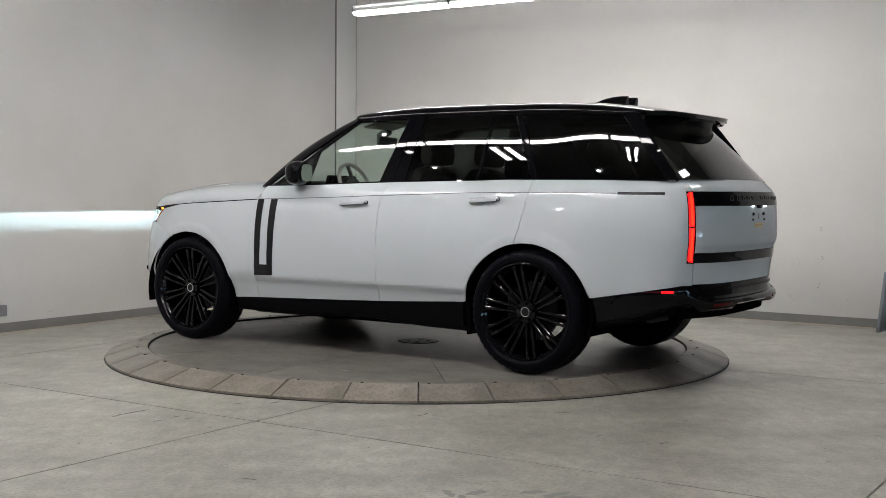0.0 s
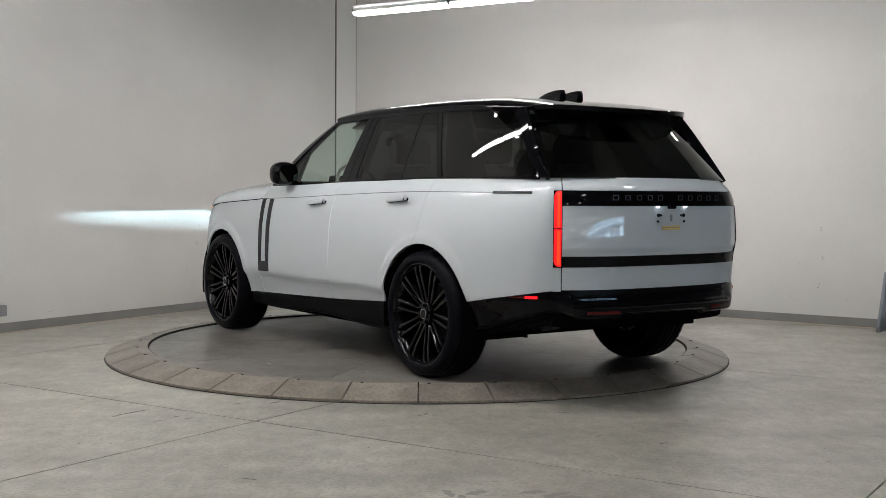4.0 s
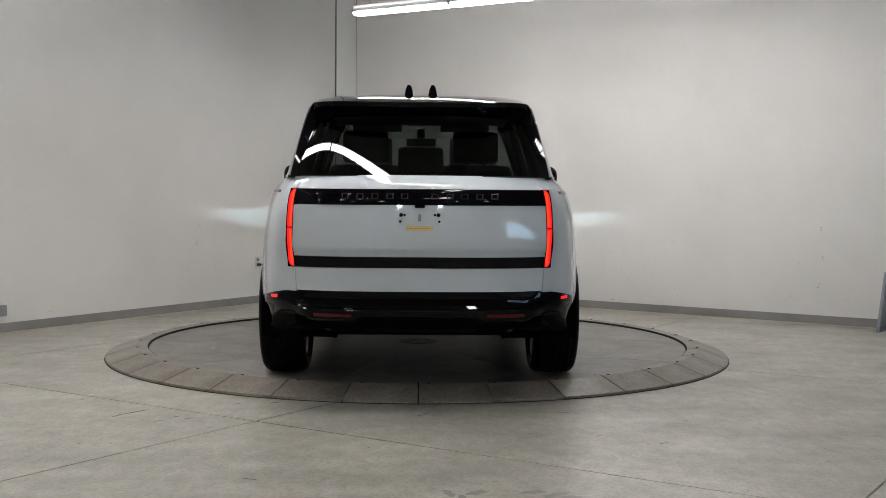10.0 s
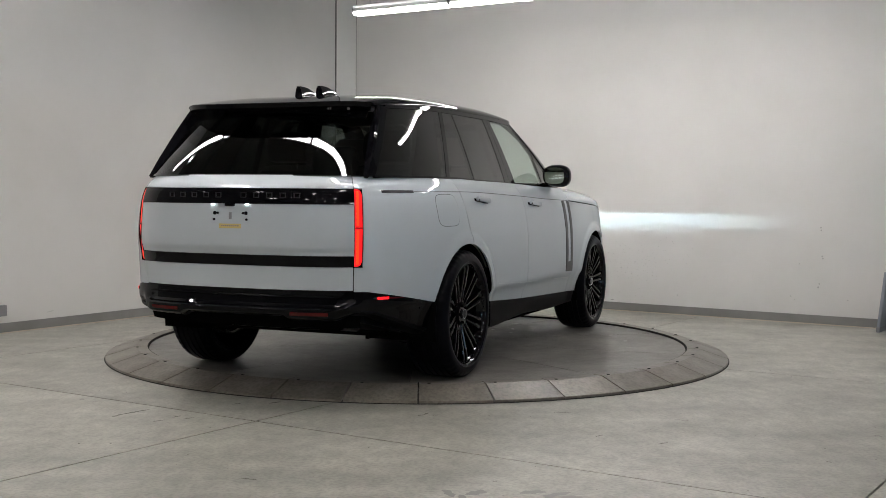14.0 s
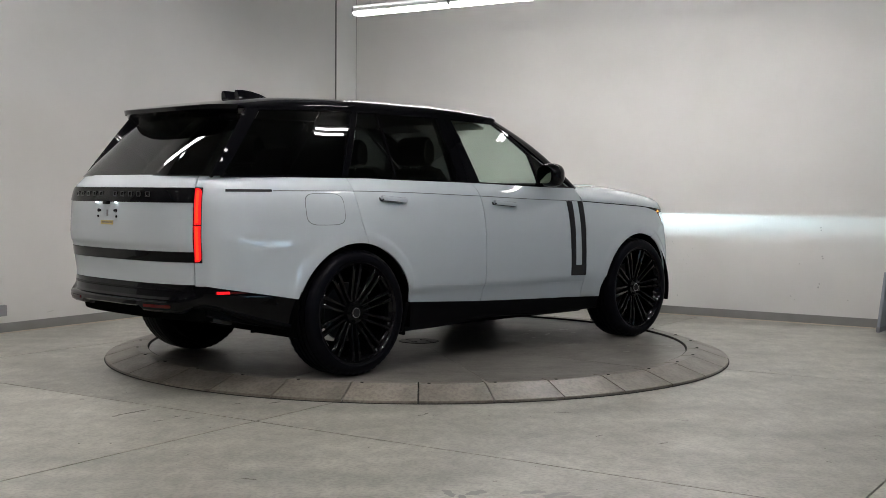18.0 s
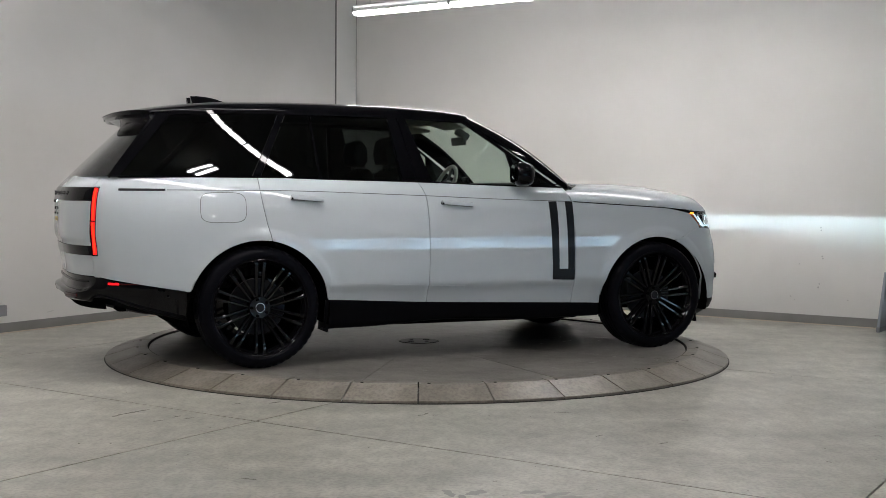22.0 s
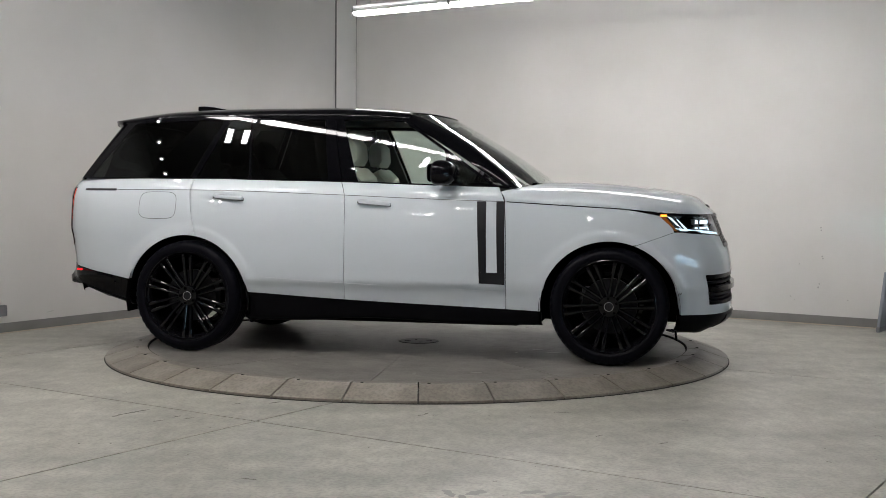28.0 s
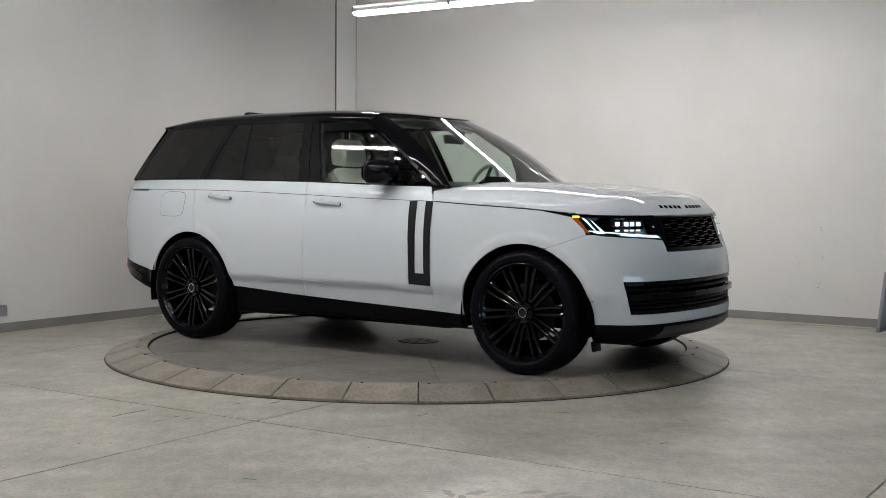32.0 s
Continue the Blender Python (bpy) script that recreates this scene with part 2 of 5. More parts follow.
def wall(name, p, q, height, thick, holes=(), material=WALL):
    """A wall from p to q, inner face on that line, its body on the far side (to the left of p to q), with rectangular openings (from, to, low, high)."""
    d = (q - p)
    length = d.length
    ang = math.degrees(math.atan2(d.y, d.x))
    bm = bmesh.new()
    xs = sorted({0.0, length, *(h[0] for h in holes), *(h[1] for h in holes)})
    for x0, x1 in zip(xs, xs[1:]):
        spans = [(0.0, height)]
        for h in holes:
            if h[0] <= x0 and x1 <= h[1]:
                spans = [(0.0, h[2]), (h[3], height)]
        for z0, z1 in spans:
            if z1 - z0 > 1e-6:
                box(bm, (x1 - x0, thick, z1 - z0), pose((x0 + x1) / 2, thick / 2, (z0 + z1) / 2))
    ob = part(name, bm, material, smooth=False)
    ob.matrix_world = pose(p.x, p.y, 0, 0, 0, ang)
    return tagged(ob, "smooth off-white painted hall wall with faint scuffs" if material == WALL else "unseen far hall wall, added dark grey to cut bounced light", "wall", kind="structure")


HALL_H = 5.0
LEFT_END = CORNER - 21 * LEFT_DIR
RIGHT_END = CORNER + 17.2 * RIGHT_DIR
FAR_END = RIGHT_END - 21 * LEFT_DIR
# beyond the bays the walls are unseen; dark grey there limits fill on the car
LEFT_BAY, RIGHT_BAY = CORNER - 8.5 * LEFT_DIR, CORNER + 9.0 * RIGHT_DIR
wall("wall_left", LEFT_BAY, CORNER, HALL_H, 0.25)
wall("wall_left_far", LEFT_END, LEFT_BAY, HALL_H, 0.25, (), UNSEEN_WALL)
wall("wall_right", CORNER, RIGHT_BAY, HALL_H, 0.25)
wall("wall_right_far", RIGHT_BAY, RIGHT_END, HALL_H, 0.25, (), UNSEEN_WALL)
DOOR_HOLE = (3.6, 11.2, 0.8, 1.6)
wall("wall_east", RIGHT_END, FAR_END, HALL_H, 0.25, [DOOR_HOLE], UNSEEN_WALL)
wall("wall_south", FAR_END, LEFT_END, HALL_H, 0.25, (), UNSEEN_WALL)


def strip(name, p, q, z0, z1, proud, material, label, category):
    d = q - p
    ob = box_part(name, (d.length, proud, z1 - z0), pose(d.length / 2, -proud / 2, (z0 + z1) / 2), material, bevel=0.002)
    ob.matrix_world = pose(p.x, p.y, 0, 0, 0, math.degrees(math.atan2(d.y, d.x)))
    return tagged(ob, label, category, kind="structure")


for p, q in ((LEFT_END, CORNER - 0.02 * LEFT_DIR), (CORNER + 0.02 * RIGHT_DIR, RIGHT_END)):
    strip("baseboard", p, q, 0.0, 0.092, 0.012, VINYL, "grey vinyl cove baseboard along the hall wall", "baseboard")
    strip("trim", p, q, 0.0, 0.008, 0.03, EDGE_SEAL, "thin pale sealant line where floor meets baseboard", "trim")

# the boxed column in the far corner
bm = bmesh.new()
box(bm, (0.42, 0.014, HALL_H), pose(-0.212, -0.007, HALL_H / 2), 0.004)
col = part("corner_column", bm, COLUMN_PAINT)
col.matrix_world = pose(CORNER.x, CORNER.y, 0, 0, 0, math.degrees(math.atan2(LEFT_DIR.y, LEFT_DIR.x)))
tagged(col, "white painted boxed column in the hall corner", "column", kind="structure")

for x, wd, material in ((-0.426, 0.007, JOINT), (-0.004, 0.007, JOINT)):
    ob = box_part("trim", (wd, 0.016, HALL_H), pose(x, -0.008, HALL_H / 2), material)
    ob.matrix_world = col.matrix_world.copy()
    tagged(ob, "narrow joint line beside the boxed corner column", "trim", kind="structure")

# floor slabs parted by sawn joints
bm = bmesh.new()
box(bm, (60, 60, 0.2), pose(0, 0, -0.14))
ground = part("ground", bm, GROOVE, smooth=False)
tagged(ground, "dark sub-base under the concrete floor", "ground", kind="structure")
floor_ob = tagged(new("floor"), "grey polished concrete floor with sawn joints", "floor", kind="structure")
A_LINES = [-9.0, -1.9, 1.42, 4.72, 8.0, 11.3, 14.6, 17.9, 26.0]
B_LINES = [-8.0, 0.12, 3.62, 7.1, 10.6, 14.1, 17.6, 21.1, 30.0]
SEAM = 0.0052
for i in range(len(A_LINES) - 1):
    for j in range(len(B_LINES) - 1):
        a0, a1, b0, b1 = A_LINES[i] + SEAM, A_LINES[i + 1] - SEAM, B_LINES[j] + SEAM, B_LINES[j + 1] - SEAM
        c = [on_floor(a, b) for a, b in ((a0, b0), (a0, b1), (a1, b1), (a1, b0))]
        vs = [(v.x, v.y, 0.0) for v in c] + [(v.x, v.y, -0.04) for v in c]
        fs = [(0, 1, 2, 3), (0, 4, 5, 1), (1, 5, 6, 2), (2, 6, 7, 3), (3, 7, 4, 0)]
        link("slab", vs, fs, FLOOR, floor_ob, smooth=False)

# ceiling
bm = bmesh.new()
box(bm, (60, 60, 0.2), pose(0, 0, HALL_H + 0.1))
tagged(part("ceiling", bm, CEIL, smooth=False), "plain grey hall ceiling high above the lamps", "ceiling", kind="structure")

# ---- the turntable ----
surround = tagged(new("turntable_surround"), "ring of sloping tan concrete ramp slabs round the turntable", "ramp ring")
N_SEG = 33


def sector(r_pts, a0, a1, steps, low):
    """A ring sector: r_pts are (radius, z) of its top from inside to outside; it reaches down to low."""
    prof = list(r_pts) + [(r_pts[-1][0], low), (r_pts[0][0], low)]
    n = len(prof)
    vs, fs = [], []
    for k in range(steps + 1):
        a = a0 + (a1 - a0) * k / steps
        vs += [(r * math.cos(a), r * math.sin(a), z) for r, z in prof]
    for k in range(steps):
        for i in range(n):
            j = (i + 1) % n
            fs.append((k * n + i, k * n + j, (k + 1) * n + j, (k + 1) * n + i)[::-1])
    fs += [tuple(range(n)), tuple(range(steps * n, steps * n + n))[::-1]]
    return vs, [f[::-1] for f in fs]


SEG_ANGLE = 2 * math.pi / N_SEG
GAP = 0.0055
vs, fs = sector([(R_DISC + 0.014, DISC_Z - 0.002), (R_TOP - 0.012, DISC_Z), (R_TOP, DISC_Z - 0.003), (R_OUT - 0.004, 0.021), (R_OUT, 0.018)], GAP / R_OUT, SEG_ANGLE - GAP / R_OUT, 5, 0.001)
seg = link("ramp_segment", vs, fs, RAMP, surround, smooth=False)
bolt_bm = bmesh.new()
cyl(bolt_bm, 0.011, 0.011, 0.006, Matrix(), 12)
bolt = part("bolt", bolt_bm, GROOVE, surround)
for k in range(N_SEG):
    turn = pose(0, 0, 0, 0, 0, -90 + k * 360 / N_SEG)
    s = seg if k == 0 else seg.copy()
    b = bolt if k == 0 else bolt.copy()
    if k:
        scene.collection.objects.link(s), scene.collection.objects.link(b)
    s.matrix_basis = turn
    b.matrix_basis = turn @ pose((R_TOP - 0.02) * math.cos(0.03), (R_TOP - 0.02) * math.sin(0.03), DISC_Z)
# dark bands put in as shadow gaps, inside the ring and under its lip
vs, fs = sector([(R_DISC + 0.008, DISC_Z - 0.004), (R_DISC + 0.013, DISC_Z - 0.004)], 0, 2 * math.pi, 128, 0.02)
link("inner_edging", vs, fs, GROOVE, surround, "dark band put in as the shadow gap inside the ring", smooth=False)
vs, fs = sector([(R_DISC + 0.012, 0.050), (R_TOP, 0.050), (R_OUT - 0.02, 0.010), (R_OUT + 0.007, 0.004)], 0, 2 * math.pi, 128, 0.0005)
link("lip", vs, fs, GROOVE, surround, "dark band put in as the shadow gap at the ramp foot", smooth=False)

table = tagged(new("turntable"), "grey concrete turntable disc with radial joints under the car", "turntable")
table.matrix_world = pose(0, 0, TABLE_Z)
vs, fs = sector([(0.168, 0.0), (R_DISC, 0.0)], 0.0012, radians(36) - 0.0012, 14, -0.05)
wedge = link("sector", vs, fs, DISC, table, smooth=False)
for k in range(10):
    s = wedge if k == 0 else wedge.copy()
    if k:
        scene.collection.objects.link(s)
    s.matrix_basis = pose(0, 0, 0, 0, 0, -50 + 36 * k)
bm = bmesh.new()
cyl(bm, R_DISC + 0.004, R_DISC + 0.004, 0.05, pose(0, 0, -0.033), 128)
part("backing", bm, GROOVE, table)
bm = bmesh.new()
cyl(bm, 0.16, 0.157, 0.012, pose(0, 0, -0.002), 48)
for k in range(4):
    box(bm, (0.05, 0.016, 0.006), pose(0.09 * math.cos(k * 1.57 + 0.4), 0.09 * math.sin(k * 1.57 + 0.4), 0.005, 0, 0, 90 * k))
part("centre_cap", bm, SATIN, table, "round dark metal centre cover")


# ---- lamps ----
def batten(wide, material, drop, length=1.2, wings=False):
    """A suspended linear lamp: folded white housing, lit diffuser below, end caps, two wires."""
    lamp = new("batten_lamp")
    bm = bmesh.new()
    box(bm, (length, wide * 0.7, 0.045), pose(0, 0, 0.062), 0.006)
    for side in (-1, 1):
        if wings:
            box_part("wing", (length, 0.034, 0.003), pose(0, side * (wide / 2 + 0.018), 0.018, side * 6), PLASTIC_GREY, lamp, "grey side wing")
        box(bm, (length, 0.003, 0.045), pose(0, side * (wide / 2 + 0.003), 0.033))
    part("housing", bm, WHITE_ENAMEL, lamp, "white folded steel housing")
    bm = bmesh.new()
    box(bm, (length - 0.03, wide, 0.05), pose(0, 0, 0.004), 0.014)
    part("diffuser", bm, material, lamp, "glowing white diffuser")
    for x in (-length / 2 + 0.005, length / 2 - 0.005):
        box_part("end_cap", (0.012, wide + 0.016, 0.072), pose(x, 0, 0.03), PLASTIC_GREY, lamp, bevel=0.004)
    for x in (-length / 3, length / 3):
        bm = bmesh.new()
        cyl(bm, 0.003, 0.003, drop, pose(x, 0, 0.075 + drop / 2), 6)
        part("wire", bm, STEEL_GREY, lamp)
    return tagged(lamp, "lit white linear batten lamp hung in a row", "lamp", "rows of batten lamps")


LAMP_Z = 3.17
ROW_TURN = -34.2
made = {}


def hang(a, b_off, turned, wide=0.092, material=TUBE, z=LAMP_Z):
    c = on_floor(a, b_off)
    m = pose(c.x, c.y, z, 0, 0, ROW_TURN + (90 if turned else 0))
    kind = (wide, z, material.name)
    if kind not in made:
        made[kind] = batten(wide, material, HALL_H - z - 0.075, 1.2 if z == LAMP_Z else 0.62, material == TUBE_WALL)
        made[kind].matrix_basis = m
    else:
        copy_thing(made[kind], m)


# rows of lamps hang round the turntable, the near ones slimmer
for k in range(4):
    hang(1.58 + 0.605 + 1.214 * k, 2.09, False, 0.092, TUBE_WALL)
    hang(1.58 + 0.605 + 1.214 * k, 6.55, False, 0.070, TUBE_SOFT)
# slim pairs of lamps close under the ceiling light the rest of the hall
# the pairs at b 12.2 and 15.8 are unseen, added as fill
for a, b_off in ((2.3, 8.75), (5.0, 8.9), (7.6, 8.7), (10.3, 8.5), (7.9, 3.3), (2.3, 12.2), (6.0, 12.2), (9.8, 12.2), (13.6, 12.2), (2.3, 15.8), (6.0, 15.8), (9.8, 15.8)):
    for side in (-0.11, 0.11):
        hang(a + side, b_off, True, 0.075, TUBE_HIGH if a < 9 else TUBE_LOW, 4.7)

# small round downlights in rows over the rest of the hall
SPOT = mat("downlight_glow", (0.9, 0.9, 0.9), 0.4, emit=(1.0, 0.97, 0.95), power=TUBE_POWER * 4.0)
bm = bmesh.new()
cyl(bm, 0.085, 0.075, 0.05, pose(0, 0, 0.035), 20)
downlight = part("downlight", bm, WHITE_ENAMEL)
bm = bmesh.new()
cyl(bm, 0.036, 0.036, 0.012, pose(0, 0, 0.004), 20)
part("glow", bm, SPOT, downlight, "glowing round lens")
bm = bmesh.new()
cyl(bm, 0.004, 0.004, HALL_H - 4.56, pose(0, 0, 0.06 + (HALL_H - 4.56) / 2), 6)
part("rod", bm, STEEL_GREY, downlight)
tagged(downlight, "small round white downlight, also added as fill by the left wall", "lamp", "downlights over the hall")
# the last eight are unseen, added to brighten the left wall
SPOTS = [on_floor(a, b) for a in (4.1, 7.9, 11.7) for b in (9.6, 10.9, 13.4, 14.6, 17.0, 18.3)] + [on_floor(0.9, 5.8 + 0.85 * k) for k in range(8)]
for k, c in enumerate(SPOTS):
    m = pose(c.x, c.y, 4.5)
    if k == 0:
        downlight.matrix_basis = m
    else:
        copy_thing(downlight, m)

# ---- the car: x forward, y to its left, z up from the disc ----
car = tagged(new("luxury_suv"), "large white luxury SUV with black roof and wheels", "car")

HUB_X, HUB_Z, ARCH_R, TYRE_R = 1.5985, 0.405, 0.494, 0.408
WHEEL_K = 1.040
PLAN = [(-2.852, 0), (-2.848, 0.25), (-2.827, 0.45), (-2.775, 0.63), (-2.705, 0.75), (-2.63, 0.838), (-2.50, 0.910), (-2.2, 0.982),
        (-1.6, 1.035), (-0.8, 1.04), (0.0, 1.04), (0.8, 1.04), (1.6, 1.035), (1.95, 1.005), (2.15, 0.945), (2.30, 0.840), (2.385, 0.705),
        (2.445, 0.5), (2.482, 0.25), (2.494, 0)]


def _plan_curve():
    """The outline seen from above, as a dense smooth polyline with outward normals."""
    p = np.array(PLAN)
    s = np.concatenate([[0], np.cumsum(np.linalg.norm(np.diff(p, axis=0), axis=1))])
    u = np.linspace(0, s[-1], 1600)
    m = np.gradient(p, s, axis=0)
    k = np.clip(np.searchsorted(s, u) - 1, 0, len(s) - 2)
    h = (s[k + 1] - s[k])[:, None]
    t = ((u - s[k]) / h[:, 0])[:, None]
    q = (2 * t**3 - 3 * t**2 + 1) * p[k] + (t**3 - 2 * t**2 + t) * h * m[k] + (-2 * t**3 + 3 * t**2) * p[k + 1] + (t**3 - t**2) * h * m[k + 1]
    for _ in range(30):
        q[1:-1] = (q[:-2] + 2 * q[1:-1] + q[2:]) / 4
    d = np.gradient(q, axis=0)
    n = np.stack([-d[:, 1], d[:, 0]], 1)
    n /= np.linalg.norm(n, axis=1, keepdims=True)
    n[0], n[-1] = (-1, 0), (1, 0)
    return q, n


OUT_P, OUT_N = _plan_curve()
SIDE_IN = [(0.20, 0.075), (0.34, 0.062), (0.46, 0.036), (0.512, 0.018), (0.532, 0.003), (0.56, -0.001), (0.70, -0.006), (0.88, -0.002), (1.05, 0.018), (1.15, 0.042), (1.215, 0.066), (1.25, 0.090), (1.285, 0.123), (1.31, 0.155)]
REAR_IN = [(0.20, 0.15), (0.34, 0.10), (0.50, 0.05), (0.62, 0.055), (0.80, 0.031), (0.842, 0.025), (0.884, 0.006), (0.94, 0.002), (1.0, 0.003), (1.13, 0.007), (1.20, 0.020), (1.24, 0.038), (1.28, 0.075), (1.31, 0.105)]
NOSE_IN = [(0.18, 0.10), (0.225, 0.06), (0.30, 0.008), (0.45, 0.0), (0.60, 0.006), (0.78, 0.03), (0.90, 0.075), (1.03, 0.125), (1.09, 0.15), (1.12, 0.19)]


def at_x(x):
    """The outline's running number where it passes x (the side's part of it)."""
    return float(np.interp(x, OUT_P[:, 0], np.arange(len(OUT_P))))


def at_y(y, nose=False):
    k = len(OUT_P) // 2
    if nose:
        return float(np.interp(-y, -OUT_P[k:, 1], np.arange(k, len(OUT_P))))
    return float(np.interp(y, OUT_P[:k, 1], np.arange(k)))


def skin_at(u, z, out=0.0):
    """A point of the body's skin on its left side; out: metres proud of it."""
    i = np.clip(u, 0, len(OUT_P) - 1)
    x, y = np.interp(i, np.arange(len(OUT_P)), OUT_P[:, 0]), np.interp(i, np.arange(len(OUT_P)), OUT_P[:, 1])
    nx, ny = np.interp(i, np.arange(len(OUT_P)), OUT_N[:, 0]), np.interp(i, np.arange(len(OUT_P)), OUT_N[:, 1])
    wr, wf = max(0.0, -nx) ** 1.6, max(0.0, nx) ** 1.6
    d = curve(z, SIDE_IN) * max(0.0, 1 - wr - wf) + curve(z, REAR_IN) * wr + curve(z, NOSE_IN) * wf
    flare = 0.0
    for hx in (-HUB_X, HUB_X):
        r = math.hypot(x - hx, z - HUB_Z + 0.028)
        f = min(1.0, max(0.0, (0.58 - r) / 0.040))
        flare = max(flare, 0.009 * f * f * (3 - 2 * f))
    d -= flare * max(0.0, 1 - wr - wf) + out
    return (x - nx * d, y - ny * d, z)


def arch_z(x, low, r=ARCH_R):
    """The lower edge of a side panel: its own edge, or the wheel arch above it."""
    z = low
    for hx in (-HUB_X, HUB_X):
        dx = abs(x - hx)
        if dx < r:
            z = max(z, HUB_Z - 0.028 + math.sqrt(r * r - dx * dx))
    return z


def spread(x0, x1, n, r=ARCH_R):
    """Stations along the side, crowded where a wheel arch rises steeply."""
    xs = list(np.linspace(x0, x1, n))
    for hx in (-HUB_X, HUB_X):
        for k in range(41):
            x = hx - r * math.cos(math.pi * k / 40)
            if x0 < x < x1:
                xs.append(x)
        for x in (hx - r - 0.0005, hx + r + 0.0005):
            if x0 < x < x1:
                xs.append(x)
    return sorted(xs)


def side_grid(front, rear, low, high, n=24, m=14, out=0.0, r=ARCH_R):
    """A grid of the side's skin: front and rear edges are x by z; low and high are z by x."""
    x0, x1 = min(rear(0.4), rear(0.95), rear(1.25)), max(front(0.4), front(0.95), front(1.25))
    g = []
    for x in spread(x0, x1, n, r):
        s = (x - x0) / (x1 - x0)
        # near the edges the column leans with them
        w0, w1 = max(0.0, 1 - s / 0.14), max(0.0, 1 - (1 - s) / 0.14)

        def lean(z):
            return x + (rear(z) - x0) * w0 + (front(z) - x1) * w1

        zl = arch_z(x, low(x), r)
        for _ in range(8):
            zl = 0.5 * zl + 0.5 * arch_z(lean(zl), low(lean(zl)), r)
        zh = high(lean(1.2))
        row = []
        for k in range(m):
            z = zl + (zh - zl) * k / (m - 1)
            row.append(skin_at(at_x(lean(z)), z, out))
        g.append(row)
    return g


BELT = [(-2.7, 1.300), (-1.6, 1.303), (-1.1, 1.292), (-0.4, 1.280), (0.44, 1.255), (0.9, 1.248)]
SILL = [(-1.12, 0.447), (-0.35, 0.407), (0.83, 0.367), (1.1, 0.357)]
SHUT = [(0.80, 1.148), (1.05, 1.134), (1.72, 1.098), (2.0, 1.080), (2.3, 1.072)]
CREASE = [(-2.55, 1.212), (-1.6, 1.214), (-0.43, 1.186), (0.19, 1.163), (0.83, 1.146)]


def belt(x):
    return curve(x, BELT)


def sill(x):
    return curve(x, SILL)


def rear_shut(z):
    return curve(z, [(0.80, -1.505), (0.87, -1.521), (1.035, -1.562), (1.24, -1.594), (1.30, -1.596)])


def mid_shut(z):
    return curve(z, [(0.40, -0.354), (0.75, -0.347), (1.0, -0.349), (1.15, -0.356), (1.22, -0.372), (1.283, -0.402)])


def fore_shut(z):
    return curve(z, [(0.37, 0.856), (0.6, 0.861), (0.84, 0.859), (1.05, 0.850), (1.15, 0.838), (1.25, 0.796)])


HALF = 0.0022
# doors
skin("rear_door", side_grid(lambda z: mid_shut(z) - HALF, lambda z: rear_shut(z) + HALF, lambda x: sill(x), lambda x: belt(x), 34, 40), WHITE, car, both=True)
skin("front_door", side_grid(lambda z: fore_shut(z) - HALF, lambda z: mid_shut(z) + HALF, lambda x: sill(x), lambda x: belt(x), 34, 40), WHITE, car, both=True)


def bumper_top(x):
    return curve(x, [(-2.66, 0.622), (-2.55, 0.604), (-2.10, 0.528), (-2.0, 0.51)])


# rear quarter, from the lamp's edge round to the rear door
LAMP_IN, LAMP_OUT = at_y(0.757), at_y(0.822)
U_QUART = at_y(0.7975)


def quarter():
    g = []
    x_end = -1.5
    cols = list(np.linspace(U_QUART, at_x(-2.3), 18)) + [at_x(x) for x in spread(-2.29, -1.50, 14)]
    for u in cols:
        x = float(np.interp(u, np.arange(len(OUT_P)), OUT_P[:, 0]))
        s = min(1.0, max(0.0, (x + 1.70) / 0.20))

        def lean(z):
            return x + (rear_shut(z) - HALF - x_end) * s

        zl = arch_z(x, bumper_top(x))
        for _ in range(8):
            zl = 0.5 * zl + 0.5 * arch_z(lean(zl), bumper_top(lean(zl)))
        zh = belt(x)
        row = []
        for k in range(18):
            z = zl + (zh - zl) * k / 17
            row.append(skin_at(u if s == 0 else at_x(lean(z)), z))
        g.append(row)
    return g


skin("quarter_panel", quarter(), WHITE, car, both=True)


# front wing, from the door to the bumper's seam and the lamp's rear edge
def wing_low(x):
    return sill(x) if x < 1.766 else 0.870 + (x - 1.862) * 0.067 / 0.188 + 0.003


skin("front_wing", side_grid(lambda z: curve(z, [(0.8, 2.048), (0.937, 2.048), (1.074, 1.936), (1.1, 1.93)]), lambda z: fore_shut(z) + HALF, wing_low, lambda x: curve(x, SHUT) - 0.002, 44, 18), WHITE, car, both=True)
# the strip between shoulder line and belt ahead of the door belongs to the bonnet


# ---- bonnet: a clamshell that reaches down to the shoulder line ----
def bonnet_top(x):
    return curve(x, [(0.80, 1.272), (1.05, 1.282), (1.4, 1.279), (1.83, 1.248), (2.1, 1.207), (2.25, 1.165), (2.31, 1.13)])


def bonnet_point(x, s):
    """s from -1 to 1 across the car."""
    ys = abs(skin_at(at_x(x), curve(x, SHUT))[1])
    zs = curve(x, SHUT) + 0.001
    zt = bonnet_top(x) + 0.012
    y = ys * s
    z = zs + (zt - zs) * max(0.0, 1 - abs(s) ** 3.4) ** (1 / 2.3)
    z += 0.009 * math.exp(-((abs(y) - 0.62) / 0.04) ** 2) * min(1, max(0, (x - 0.9) / 0.4)) * min(1, max(0, (2.12 - x) / 0.4))
    return (x, y, z)


def bonnet_back(s):
    """x of the bonnet's rear edge: at the windscreen's foot, then down along the door's front edge."""
    return 1.130 - 0.330 * min(1.0, abs(s) / 0.93) ** 5 + 0.045 * max(0.0, (abs(s) - 0.93) / 0.07)


